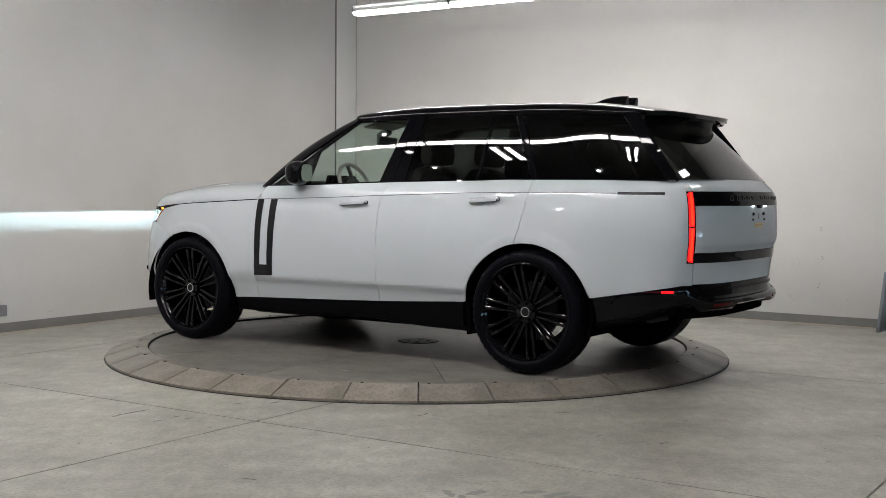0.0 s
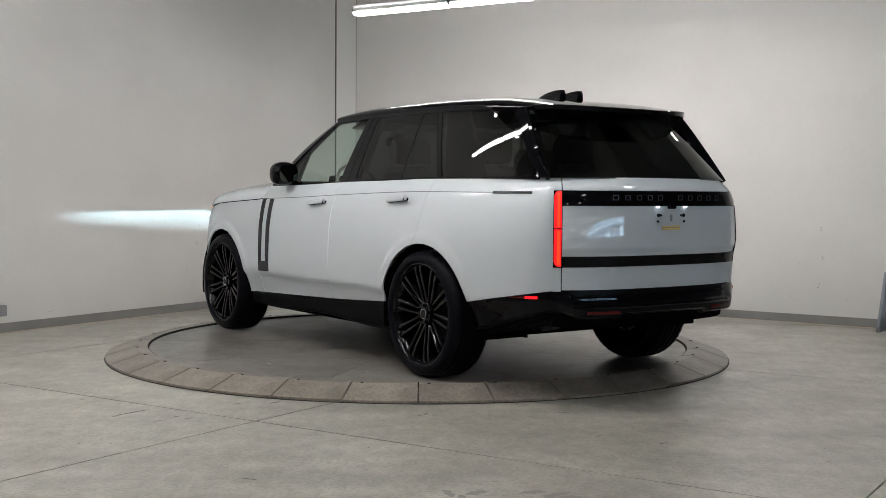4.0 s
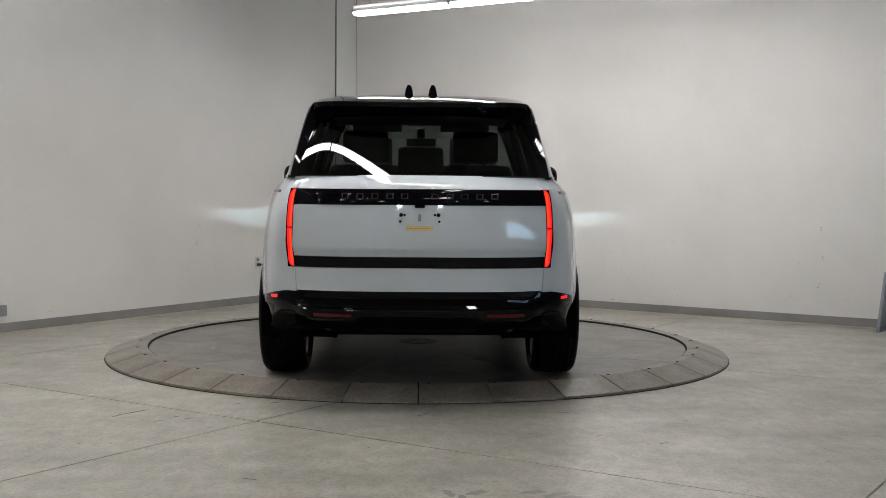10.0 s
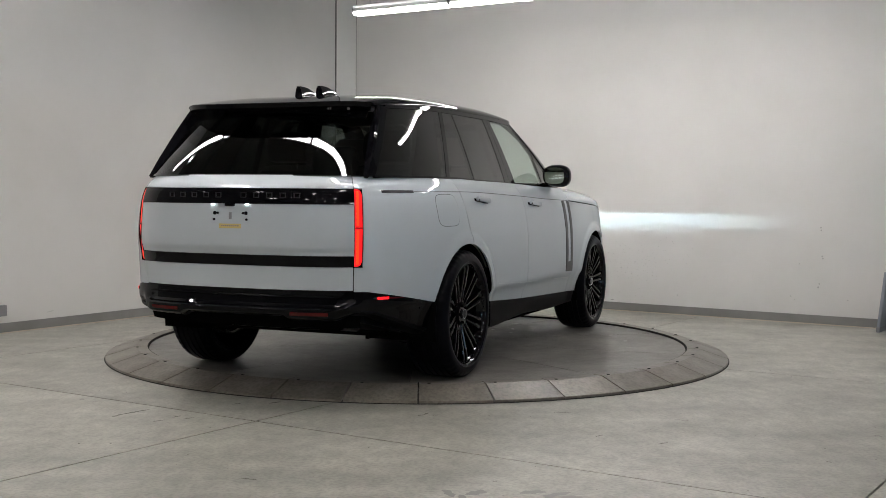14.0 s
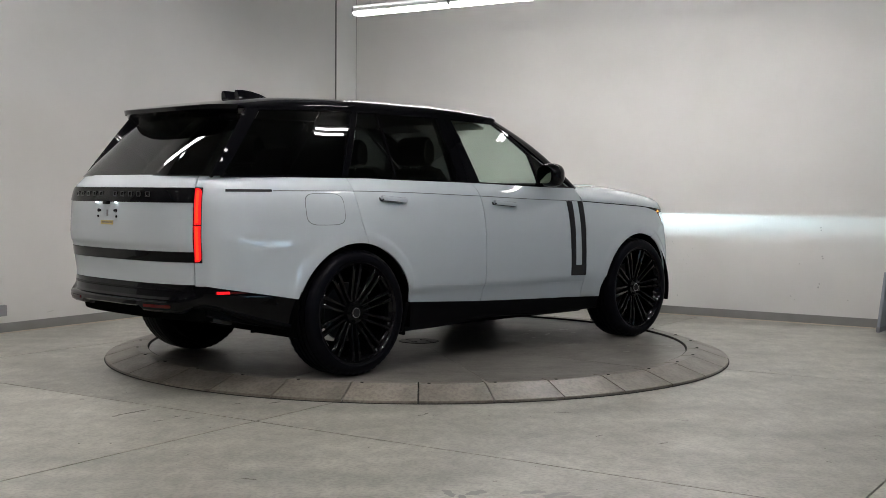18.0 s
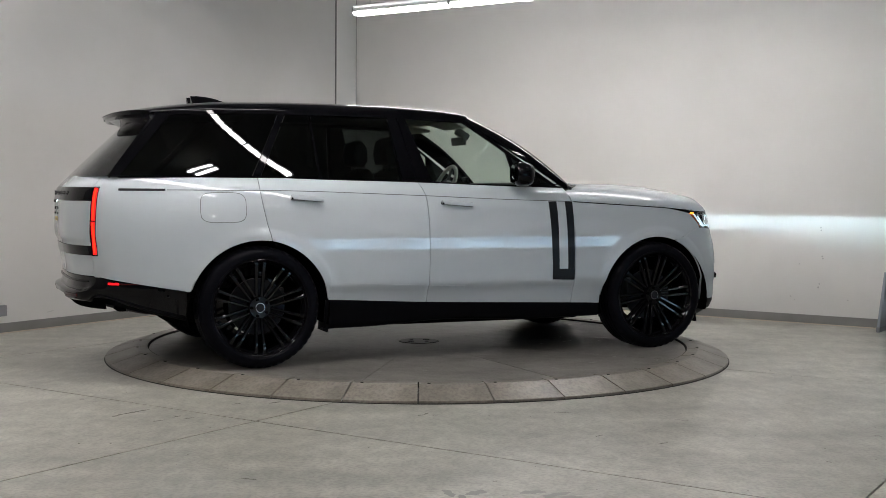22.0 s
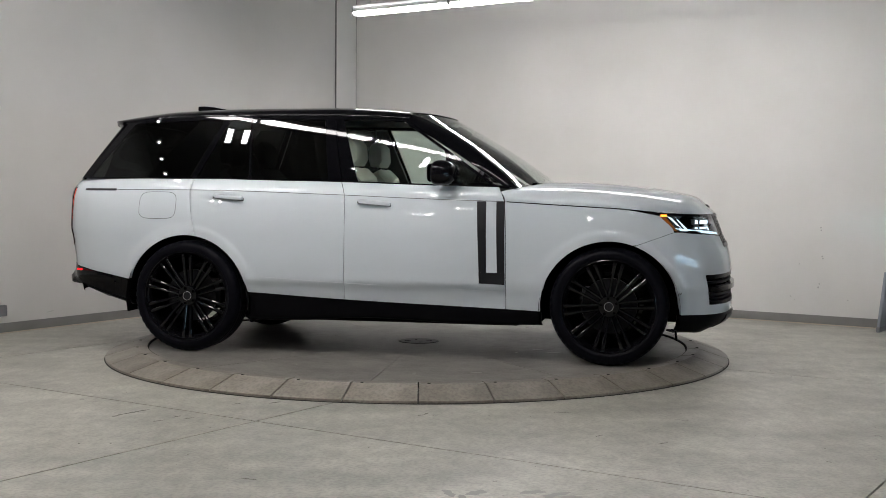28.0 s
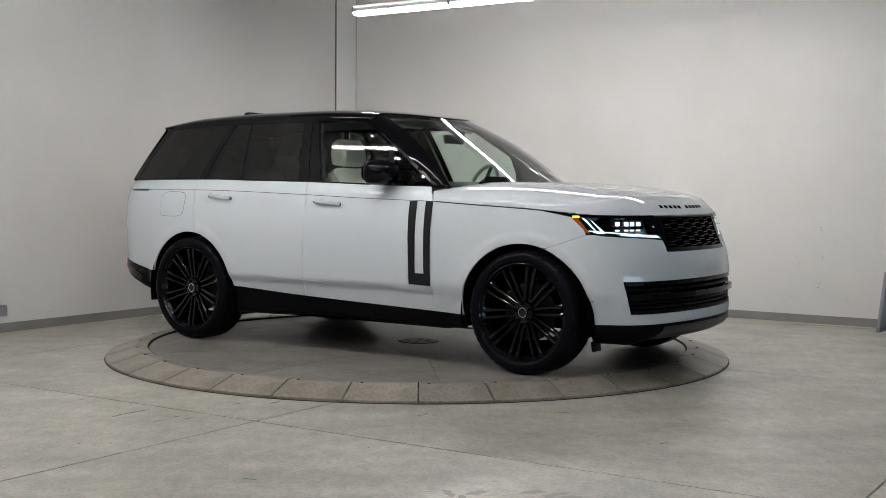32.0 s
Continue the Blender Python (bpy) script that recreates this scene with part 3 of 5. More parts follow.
def bonnet():
    n = len(OUT_P) - 1
    g = []
    for i in range(44):
        f = i / 43
        row = []
        for j in range(71):
            s = -math.cos(math.pi * j / 70)
            xb = bonnet_back(s)
            edge0 = abs(skin_at(at_x(xb), curve(xb, SHUT))[1])
            part0 = abs(bonnet_point(xb, s)[1]) / edge0
            end = skin_at(n + (at_x(1.94) - n) * abs(s) ** 0.9, 1.068 + 0.013 * abs(s) ** 8, 0.003)
            part1 = end[1] / abs(skin_at(at_x(min(end[0], 2.2)), curve(end[0], SHUT))[1])
            x, share = xb + (end[0] - xb) * f, min(1.0, part0 + (part1 - part0) * f)
            y = share * abs(skin_at(at_x(min(x, 2.2)), curve(x, SHUT))[1])
            z = bonnet_point(min(x, 2.33), share)[2]
            w = max(0.0, (f - 0.86) / 0.14) ** 2.2
            row.append((x, y if s > 0 else -y, z + (end[2] - z) * w))
        g.append(row)
    return g


BONNET = bonnet()
skin("bonnet", BONNET, WHITE, car, flip=False)


# ---- glasshouse ----
def house_y(x, z):
    """Half width of the glasshouse at its belt and above."""
    yb = curve(x, [(-2.70, 0.745), (-2.5, 0.800), (-2.2, 0.848), (-1.6, 0.893), (-0.6, 0.905), (0.3, 0.900), (0.9, 0.885)])
    top = curve(x, [(-2.70, 0.56), (-2.3, 0.668), (-1.8, 0.722), (-0.6, 0.745), (0.1, 0.735), (0.9, 0.70)])
    t = (z - 1.29) / (1.755 - 1.29)
    return yb + (top - yb) * (0.80 * t + 0.20 * t * t)


def house_patch(a, b, c, d, out=0.0, n=10, m=10):
    """A patch between four (x, z) corners on the glasshouse: a-b below, d-c above."""
    g = []
    for i in range(n):
        s = i / (n - 1)
        row = []
        for j in range(m):
            t = j / (m - 1)
            x = (a[0] * (1 - s) + b[0] * s) * (1 - t) + (d[0] * (1 - s) + c[0] * s) * t
            z = (a[1] * (1 - s) + b[1] * s) * (1 - t) + (d[1] * (1 - s) + c[1] * s) * t
            row.append((x, house_y(x, z) + out, z))
        g.append(row)
    return g


def pane(name, corners, material, label, out=0.0, n=10):
    skin(name, house_patch(*corners, out=out, n=n), material, car, label, thick=0.004, both=True)


pane("quarter_window", ((-2.505, 1.312), (-1.628, 1.312), (-1.402, 1.762), (-2.150, 1.738)), TINT, "dark privacy glass")
pane("rear_door_window_fixed", ((-1.565, 1.306), (-1.143, 1.297), (-1.185, 1.756), (-1.345, 1.758)), TINT, "dark privacy glass")
pane("rear_door_window", ((-1.123, 1.297), (-0.512, 1.286), (-0.585, 1.752), (-1.165, 1.756)), TINT, "dark privacy glass")


def pillar_line(z):
    """x of the windscreen pillar's rear edge."""
    return 0.826 + (0.045 - 0.826) * (z - 1.252) / (1.756 - 1.252)


def sail_line(z):
    return 0.425 - 0.23 * (z - 1.26)


def house_rows(z0, z1, rear, fore, out=0.0, n=14, m=14):
    g = []
    for i in range(n):
        row = []
        for j in range(m):
            t = j / (m - 1)
            z = z0 + (z1 - z0) * t
            x = rear(z) + (fore(z) - rear(z)) * i / (n - 1)
            zz = z + (belt(x) - belt(-0.3)) * (1 - t)
            row.append((x, house_y(x, zz) + out, zz))
        g.append(row)
    return g


skin("front_door_window", house_rows(1.282, 1.748, lambda z: -0.275 - 0.16 * (z - 1.28) / 0.47, lambda z: min(sail_line(z), pillar_line(z) - 0.035)), CLEAR, car, "lightly tinted glass", thick=0.004, both=True)
skin("corner_window", house_rows(1.284, 1.495, lambda z: sail_line(z) + 0.028, lambda z: pillar_line(z) - 0.030), SAIL, car, "small dark glass triangle", thick=0.004, both=True)
skin("sail_divider", house_rows(1.280, 1.515, lambda z: sail_line(z) - 0.002, lambda z: sail_line(z) + 0.026, 0.002, n=3), GLOSS, car, "gloss black divider", thick=0.02, both=True)
skin("pillar_edge", house_rows(1.280, 1.752, lambda z: pillar_line(z) - 0.034, lambda z: pillar_line(z), 0.002, n=3), GLOSS, car, "gloss black window edge", thick=0.02, both=True)
# gloss black pillars and rails
PILLARS = {
    "rear_pillar": ((-2.585, 1.305), (-2.510, 1.305), (-2.150, 1.745), (-2.255, 1.745)),
    "quarter_pillar": ((-1.622, 1.305), (-1.570, 1.305), (-1.350, 1.765), (-1.397, 1.765)),
    "divider": ((-1.141, 1.295), (-1.125, 1.295), (-1.167, 1.758), (-1.183, 1.758)),
    "middle_pillar_rear": ((-0.508, 1.283), (-0.405, 1.281), (-0.505, 1.762), (-0.582, 1.762)),
    "middle_pillar_front": ((-0.400, 1.281), (-0.278, 1.278), (-0.440, 1.760), (-0.500, 1.762)),
}
for nm, corners in PILLARS.items():
    skin(nm, house_patch(*corners, out=0.002, n=4, m=12), GLOSS, car, "gloss black pillar trim", thick=0.02, both=True)
for nm, z0, z1, out, x0, x1 in (("roof_rail", 1.748, 1.800, 0.003, -2.16, 0.055), ("belt_strip", -0.003, 0.010, 0.006, -2.52, 0.86)):
    g = []
    for i in range(40):
        x = x0 + (x1 - x0) * i / 39
        lo, hi = (z0, z1) if nm == "roof_rail" else (belt(x) + z0, belt(x) + z1)
        if nm == "roof_rail":
            lo, hi = curve(x, [(-2.16, 1.735), (-1.4, 1.758), (-0.5, 1.756), (0.13, 1.738)]), curve(x, [(-2.16, 1.765), (-1.4, 1.792), (-0.5, 1.792), (0.13, 1.768)])
        g.append([(x, house_y(x, lo + (hi - lo) * k / 3) + out, lo + (hi - lo) * k / 3) for k in range(4)])
    skin(nm, g, GLOSS, car, "gloss black trim", thick=0.02, both=True)


# roof
def roof_z(x):
    return curve(x, [(-2.52, 1.752), (-2.35, 1.785), (-2.16, 1.815), (-1.82, 1.848), (-1.09, 1.868), (-0.57, 1.868), (-0.09, 1.855), (0.17, 1.822), (0.30, 1.80)])


def roof_point(x, s, drop=0.0):
    edge_z = curve(x, [(-2.50, 1.728), (-2.2, 1.752), (-1.4, 1.786), (-0.5, 1.786), (0.13, 1.764), (0.3, 1.735)])
    ye = house_y(x, edge_z) + 0.004
    crown = curve(x, [(-2.3, 3.2), (-1.8, 4.6), (-0.7, 4.6), (0.0, 3.2)])
    return (x, ye * s, edge_z + (roof_z(x) - edge_z) * max(0.0, 1 - abs(s) ** crown) ** (1 / 2.2) - drop)


def roof():
    g = []
    for i in range(44):
        f = i / 43
        row = []
        for j in range(41):
            s = -math.cos(math.pi * j / 40)
            back = -2.500 + 0.05 * s * s + 0.16 * abs(s) ** 5
            fore = 0.290 - 0.215 * min(1.0, abs(s) / 0.83) ** 2.2
            row.append(roof_point(back + (fore - back) * f, s))
        g.append(row)
    return g


skin("roof", roof(), GLOSS, car, "gloss black roof panel", thick=0.03)


# windscreen
def screen_point(s, t, y0=0.882):
    """s across from -1 to 1, t from the cowl up to the roof."""
    low = (1.13 - 0.215 * abs(s) ** 2.4, y0 * s, 1.268 - 0.018 * s * s)
    xh = 0.285 - 0.215 * abs(s) ** 2.2
    top = roof_point(xh, 0.83 * s)
    high = (xh, top[1], top[2] - 0.005)
    b = (0.016 + 0.032 * s * s) * math.sin(math.pi * t)
    return tuple(low[k] + (high[k] - low[k]) * t + (b * 0.55, 0, b)[k] for k in range(3))


skin("windscreen", [[screen_point(-1 + 2 * i / 24, j / 12) for j in range(13)] for i in range(25)], CLEAR, car, "curved windscreen", thick=0.004, flip=True)
g = []
for j in range(16):
    t = j / 15
    a = screen_point(1.0, t)
    x, z = 0.826 + (0.045 - 0.826) * t, 1.252 + (1.756 - 1.252) * t
    b = (x, house_y(x, z) + 0.004, z + 0.012 * math.sin(math.pi * t))
    g.append([tuple(a[k] + (b[k] - a[k]) * f + (0, 0.010 * math.sin(math.pi * f), 0.012 * math.sin(math.pi * f))[k] for k in range(3)) for f in np.linspace(0, 1, 7)])
skin("windscreen_pillar", g, GLOSS, car, "gloss black windscreen pillar", thick=0.02, flip=True, both=True)

# rear screen and spoiler
def rear_point(s, t):
    low = (-2.752 + 0.03 * s * s + 0.135 * abs(s) ** 5, 0.752 * s, 1.302)
    high = (-2.315 + 0.02 * s * s + 0.075 * abs(s) ** 4, 0.635 * s, 1.735 - 0.03 * s * s)
    return tuple(low[k] + (high[k] - low[k]) * t - (0.006 * math.sin(math.pi * t), 0, 0)[k] for k in range(3))


skin("rear_screen", [[rear_point(-1 + 2 * i / 24, j / 10) for j in range(11)] for i in range(25)], REAR_TINT, car, "dark heated rear screen", thick=0.004)
g = []
for j in range(10):
    t = j / 9
    a = rear_point(1.0, t)
    x, z = -2.588 + (-2.262 + 2.588) * t, 1.303 + (1.742 - 1.303) * t
    b = (x, house_y(x, z) + 0.003, z)
    g.append([tuple(a[k] + (b[k] - a[k]) * f for k in range(3)) for f in np.linspace(0, 1, 4)])
skin("screen_pillar", g, GLOSS, car, thick=0.02, both=True)
under = []
for i in range(25):
    s = -1 + 2 * i / 24
    back = -2.500 + 0.05 * s * s + 0.16 * abs(s) ** 5
    tip = roof_point(back, s * 0.97)
    root = rear_point(s * 0.95, 0.90)
    under.append([tuple(tip[k] + (root[k] - tip[k]) * f - (0, 0, 0.034 * math.sin(math.pi * min(1, f * 2.4)) if k == 2 else 0)[k] for k in range(3)) for f in np.linspace(0, 1, 6)])
skin("spoiler", under, GLOSS, car, "gloss black roof spoiler underside", thick=0.01, flip=True)


# ---- tailgate ----
def rear_grid(y1, z0, z1, out=0.0, n=30, m=8, y0=None):
    us = np.linspace(at_y(0.0) if y0 is None else at_y(y0), at_y(y1), n)
    half = [[skin_at(u, z0 + (z1 - z0) * k / (m - 1), out) for k in range(m)] for u in us]
    if y0 is not None:
        return half
    other = [[(x, -y, z) for x, y, z in row] for row in half[:0:-1]]
    return other + half


tailgate = skin("tailgate", rear_grid(0.7535, 0.832, 1.134, m=33), WHITE, car, "white tailgate")[0]
skin("upper_panel", rear_grid(0.7515, 1.229, 1.308), WHITE, tailgate)
skin("lower_panel", rear_grid(0.7515, 0.628, 0.765), WHITE, tailgate)
skin("name_panel", rear_grid(0.752, 1.136, 1.227, 0.004), GLOSS, tailgate, "gloss black panel across the tailgate")
skin("trim_strip", rear_grid(0.752, 0.767, 0.830, 0.003), GLOSS, tailgate, "gloss black strip across the tailgate")
for side in (1, -1):
    us = np.linspace(at_y(0.757), at_y(0.797), 8)
    def lens_grid(y0, y1, z0, z1, out, n=8):
        g = []
        for i, u in enumerate(np.linspace(at_y(y0), at_y(y1), n)):
            f = (float(np.interp(u, np.arange(len(OUT_P)), OUT_P[:, 1])) - 0.755) / 0.040
            hi = z1 - (0.035 * max(0.0, f) ** 5 if z1 > 1.1 else 0)
            lo = z0 + (0.035 * max(0.0, f) ** 5 if z0 < 0.9 else 0)
            a, b = np.array(skin_at(u, 0.98, out)), np.array(skin_at(u, 0.77, out))
            col = []
            for k in range(14):
                z = lo + (hi - lo) * k / 13
                p = a + (b - a) * (0.98 - z) / 0.21 if z < 0.98 else skin_at(u, z, out)
                col.append((p[0], p[1], z))
            g.append(col)
        return g

    def put_lens(name, g, thick, material, parent, label=""):
        return link(name, *sheet(g if side > 0 else mirrored(g), thick, side < 0), material, parent, label)

    lamp = put_lens("tail_lamp", rear_grid(0.7965, 0.764, 1.230, -0.026, 8, 10, 0.7545), 0.002, MATT, car, "glowing red tail lamp in a black surround")
    for y in (0.7555, 0.7955):
        put_lens("surround", [[skin_at(at_y(y), z, o) for o in (-0.025, -0.01, 0.003)] for z in np.linspace(0.764, 1.230, 10)], 0.0015, GLOSS, lamp)
    for z in (0.766, 0.998, 1.228):
        put_lens("surround", [[skin_at(at_y(y), z, o) for o in (-0.025, -0.01, 0.003)] for y in np.linspace(0.7555, 0.7955, 5)], 0.002, GLOSS, lamp)
    put_lens("lens", lens_grid(0.757, 0.794, 0.770, 0.995, -0.003), 0.006, TAIL, lamp, "glowing red lens")
    put_lens("lens", lens_grid(0.757, 0.794, 1.001, 1.225, -0.004), 0.006, TAIL, lamp, "recessed glowing red lens")
    put_lens("light_guide", lens_grid(0.765, 0.778, 1.010, 1.215, -0.0025, 3), 0.002, TAIL_AMBER, lamp, "bright orange-red light guide")
    put_lens("light_guide", lens_grid(0.765, 0.778, 0.782, 0.985, -0.0015, 3), 0.002, TAIL_AMBER, lamp, "bright orange-red light guide")
    for z0, z1 in ((0.620, 0.763), (1.231, 1.306)):
        put_lens("corner_panel", rear_grid(0.7985, z0, z1, 0.0, 5, 6, 0.7565), 0.012, WHITE, car)

# ---- dark inner body behind the gaps ----
skin("inner_body", side_grid(lambda z: 2.2, lambda z: -2.6, lambda x: max(0.30, curve(x, [(-2.66, 0.51), (-2.10, 0.35), (-2.0, 0.30)])), lambda x: min(belt(x) - 0.02, curve(x, SHUT) - 0.02) if x > 0.75 else belt(x) - 0.02, 60, 10, -0.03, ARCH_R + 0.01), MATT, car, thick=0.001, both=True)
skin("shut_backing", [[skin_at(at_x(x), curve(x, SHUT) + dz, -0.012) for dz in (-0.03, -0.01, 0.007)] for x in np.linspace(0.84, 1.93, 40)], MATT, car, thick=0.001, both=True)
skin("inner_rear", rear_grid(0.80, 0.40, 1.27, -0.03), MATT, car, thick=0.001)


# ---- wheels ----
def wheel(name):
    w = new(name)
    w.parent = car
    prof = [(0.312, -0.122), (0.322, -0.136), (0.335, -0.1385), (0.338, -0.142), (0.358, -0.144), (0.380, -0.138), (0.396, -0.122)]
    tread = []
    for y in (-0.084, -0.040, 0.0, 0.040, 0.084):
        tread += [(TYRE_R - 0.002 * abs(y) / 0.084, y - 0.0055), (TYRE_R - 0.010, y - 0.004), (TYRE_R - 0.010, y + 0.004), (TYRE_R - 0.002 * abs(y) / 0.084, y + 0.0055)]
    prof = prof + [(0.4025, -0.108)] + tread + [(0.4025, 0.108)] + [(r, -y) for r, y in prof[::-1]]
    n, k = 144, len(prof)
    vs, fs = [], []
    for i in range(n):
        a = 2 * math.pi * i / n
        for r, y in prof:
            # shoulder blocks parted by notches
            cut = 0.006 if i % 3 == 0 and 0.0955 < abs(y) < 0.1225 else 0.0
            vs.append(((r - cut) * math.cos(a), y, (r - cut) * math.sin(a)))
    for i in range(n):
        for j in range(k - 1):
            fs.append((i * k + j, i * k + j + 1, (i + 1) % n * k + j + 1, (i + 1) % n * k + j))
    link("tyre", vs, fs, TYRE, w, "black road tyre", sharp=40)
    prof = [(0.20, -0.11), (0.306, -0.12), (0.314, -0.125), (0.316, -0.105), (0.297, -0.09), (0.287, 0.06), (0.292, 0.098), (0.306, 0.112), (0.318, 0.130), (0.323, 0.136), (0.319, 0.138), (0.312, 0.130), (0.308, 0.118)]
    n, k = 96, len(prof)
    vs, fs = [], []
    for i in range(n):
        a = 2 * math.pi * i / n
        vs += [(r * math.cos(a), y, r * math.sin(a)) for r, y in prof]
    for i in range(n):
        for j in range(k - 1):
            fs.append((i * k + j, i * k + j + 1, (i + 1) % n * k + j + 1, (i + 1) % n * k + j))
    rim = link("rim", vs, fs, RIM, w, "gloss black alloy rim", sharp=40)
    for i in range(10):
        for sgn in (-1, 1):
            bm = bmesh.new()
            a = sgn * radians(4.6)
            pts = [(0.062, 0.0090, 0.086, 0.034), (0.13, 0.0090, 0.096, 0.034), (0.22, 0.0105, 0.113, 0.034), (0.285, 0.0125, 0.122, 0.032), (0.312, 0.0165, 0.118, 0.024)]
            rows = []
            for r, wd, y, dp in pts:
                off = sgn * (0.0165 + 0.0115 * (r - 0.06) / 0.25)
                rows.append([bm.verts.new((r, y - dp, off - wd)), bm.verts.new((r, y - 0.004, off - wd)), bm.verts.new((r, y, off - wd * 0.55)), bm.verts.new((r, y, off + wd * 0.55)), bm.verts.new((r, y - 0.004, off + wd)), bm.verts.new((r, y - dp, off + wd))])
            for p, q in zip(rows, rows[1:]):
                for c in range(6):
                    bm.faces.new((p[c], p[(c + 1) % 6], q[(c + 1) % 6], q[c]))
            bm.faces.new(rows[0]), bm.faces.new(rows[-1][::-1])
            bmesh.ops.transform(bm, matrix=Matrix.Rotation(radians(36 * i), 4, "Y"), verts=bm.verts)
            part("spoke", bm, RIM, rim, sharp=30)
    bm = bmesh.new()
    cyl(bm, 0.082, 0.070, 0.05, pose(0, 0.075, 0, -90), 40)
    hub = part("hub", bm, RIM, w)
    bm = bmesh.new()
    cyl(bm, 0.033, 0.031, 0.012, pose(0, 0.103, 0, -90), 32)
    part("centre_badge", bm, SATIN, hub, "dark badge disc")
    bm = bmesh.new()
    for i in range(32):
        a, b = 2 * math.pi * i / 32, 2 * math.pi * (i + 1) / 32
        q = [bm.verts.new((r * math.cos(t), 0.1095, r * math.sin(t))) for r, t in ((0.0285, a), (0.032, a), (0.032, b), (0.0285, b))]
        bm.faces.new(q)
    part("badge_ring", bm, CHROME, hub)
    for i in range(5):
        bm = bmesh.new()
        a = radians(72 * i + 18)
        cyl(bm, 0.011, 0.010, 0.02, pose(0.056 * math.cos(a), 0.099, 0.056 * math.sin(a), -90), 6)
        part("lug_nut", bm, MATT, hub)
    bm = bmesh.new()
    cyl(bm, 0.19, 0.19, 0.03, pose(0, 0.0, 0, -90), 48)
    part("brake_disc", bm, DISC_IRON, w, "cast iron brake disc")
    return w


def caliper(x, side):
    bm = bmesh.new()
    box(bm, (0.10, 0.09, 0.20), pose(x - 0.15 * (1 if x > 0 else -1) * 1.0, side * 0.87, HUB_Z + 0.03), 0.02)
    part("caliper", bm, CALIPER, car, "dark brake caliper")


WHEEL_Y = 0.902
fl = wheel("wheel")
for ob in fl.children_recursive:
    ob.data.transform(Matrix.Diagonal((WHEEL_K, WHEEL_K, WHEEL_K, 1)))
fl.matrix_basis = pose(HUB_X, WHEEL_Y, HUB_Z, 0, 17)
for x, y, rz, roll in ((-HUB_X, WHEEL_Y, 0, -7.7), (HUB_X, -WHEEL_Y, 180, 5.5), (-HUB_X, -WHEEL_Y, 180, 18)):
    copy_thing(fl, pose(x, y, HUB_Z, 0, roll, rz))
for x in (HUB_X, -HUB_X):
    for side in (1, -1):
        caliper(x, side)

# ---- nose ----
def nose_u(y):
    return at_y(y, True)


U_MID = len(OUT_P) - 1


def nose_top(u):
    """Upper edge of the bumper: wing seam, lamp's underside, grille's underside."""
    x, y = np.interp(u, np.arange(len(OUT_P)), OUT_P[:, 0]), np.interp(u, np.arange(len(OUT_P)), OUT_P[:, 1])
    if x < 2.05:
        return 0.870 + (x - 1.862) * 0.067 / 0.188
    return curve(y, [(0.0, 0.822), (0.488, 0.822), (0.510, 0.898), (0.54, 0.902), (0.93, 0.930), (0.96, 0.937)])


def full_width(half):
    return half + [[(x, -y, z) for x, y, z in row] for row in half[-2::-1]]


IN_TOP, IN_LOW = nose_u(0.868), nose_u(0.822)


def intake_u(z):
    return IN_LOW + (IN_TOP - IN_LOW) * (z - 0.418) / (0.636 - 0.418)


side_cols = [at_x(x) for x in spread(1.771, 2.085, 16)] + list(np.linspace(at_x(2.09), intake_u(0.53), 12))
side_g = []
for i, u in enumerate(side_cols):
    x = float(np.interp(u, np.arange(len(OUT_P)), OUT_P[:, 0]))
    lean = min(1.0, max(0.0, (u - at_x(2.09)) / (intake_u(0.53) - at_x(2.09))))
    zl, zh = arch_z(x, 0.350), nose_top(u)
    row = []
    for k in range(20):
        z = zl + (zh - zl) * k / 19
        row.append(skin_at(u + (intake_u(min(0.636, max(0.418, z))) - intake_u(0.53)) * lean, z))
    side_g.append(row)
top_g = []
for u in np.linspace(intake_u(0.636), U_MID, 60):
    zh = nose_top(u)
    top_g.append([skin_at(u, 0.636 + (zh - 0.636) * k / 11) for k in range(12)])
low_g = [[skin_at(u, 0.350 + 0.068 * k / 4) for k in range(5)] for u in np.linspace(intake_u(0.418), U_MID, 30)]
front_bumper = link("front_bumper", *joined([side_g, full_width(top_g), full_width(low_g)]), WHITE, car, "white front bumper")
link("bumper_end", *sheet(mirrored(side_g), 0.012, True), WHITE, front_bumper)


def nose_part(name, y1, z0, z1, out, material, parent, label="", n=40, m=5, thick=0.012):
    """A panel across the nose, y1 its half width at its foot and top."""
    g = []
    for i in range(n):
        s = i / (n - 1)
        g.append([skin_at(nose_u((y1[0] + (y1[1] - y1[0]) * k / (m - 1)) * (1 - s)), z0 + (z1 - z0) * k / (m - 1), out) for k in range(m)])
    return link(name, *sheet(full_width(g), thick), material, parent, label)


# radiator grille: dark recess, frame, staggered bars
grille = nose_part("grille", (0.50, 0.525), 0.826, 1.062, -0.035, MATT, car, "dark slatted radiator grille")
nose_part("frame", (0.492, 0.496), 0.824, 0.850, 0.002, GRILLE, grille, thick=0.03)
nose_part("frame", (0.522, 0.525), 1.050, 1.060, 0.002, GRILLE, grille, thick=0.03)
for k in range(7):
    z = 0.862 + 0.0285 * k
    for side in (1, -1):
        g = []
        for y in np.linspace(0.0, 0.47, 56):
            wave = (y / 0.20 + 0.5 * k) % 1.0
            step = 0.0055 * max(-1.0, min(1.0, (abs(wave - 0.5) - 0.25) * 22))
            g.append([skin_at(nose_u(y), z + step + dz, o) for dz, o in ((-0.0055, -0.03), (-0.0045, -0.008), (0.0, -0.003), (0.0045, -0.008), (0.0055, -0.03))])
        link("grille_bar", *sheet(g if side < 0 else mirrored(g), 0.002, side > 0), GRILLE, grille)
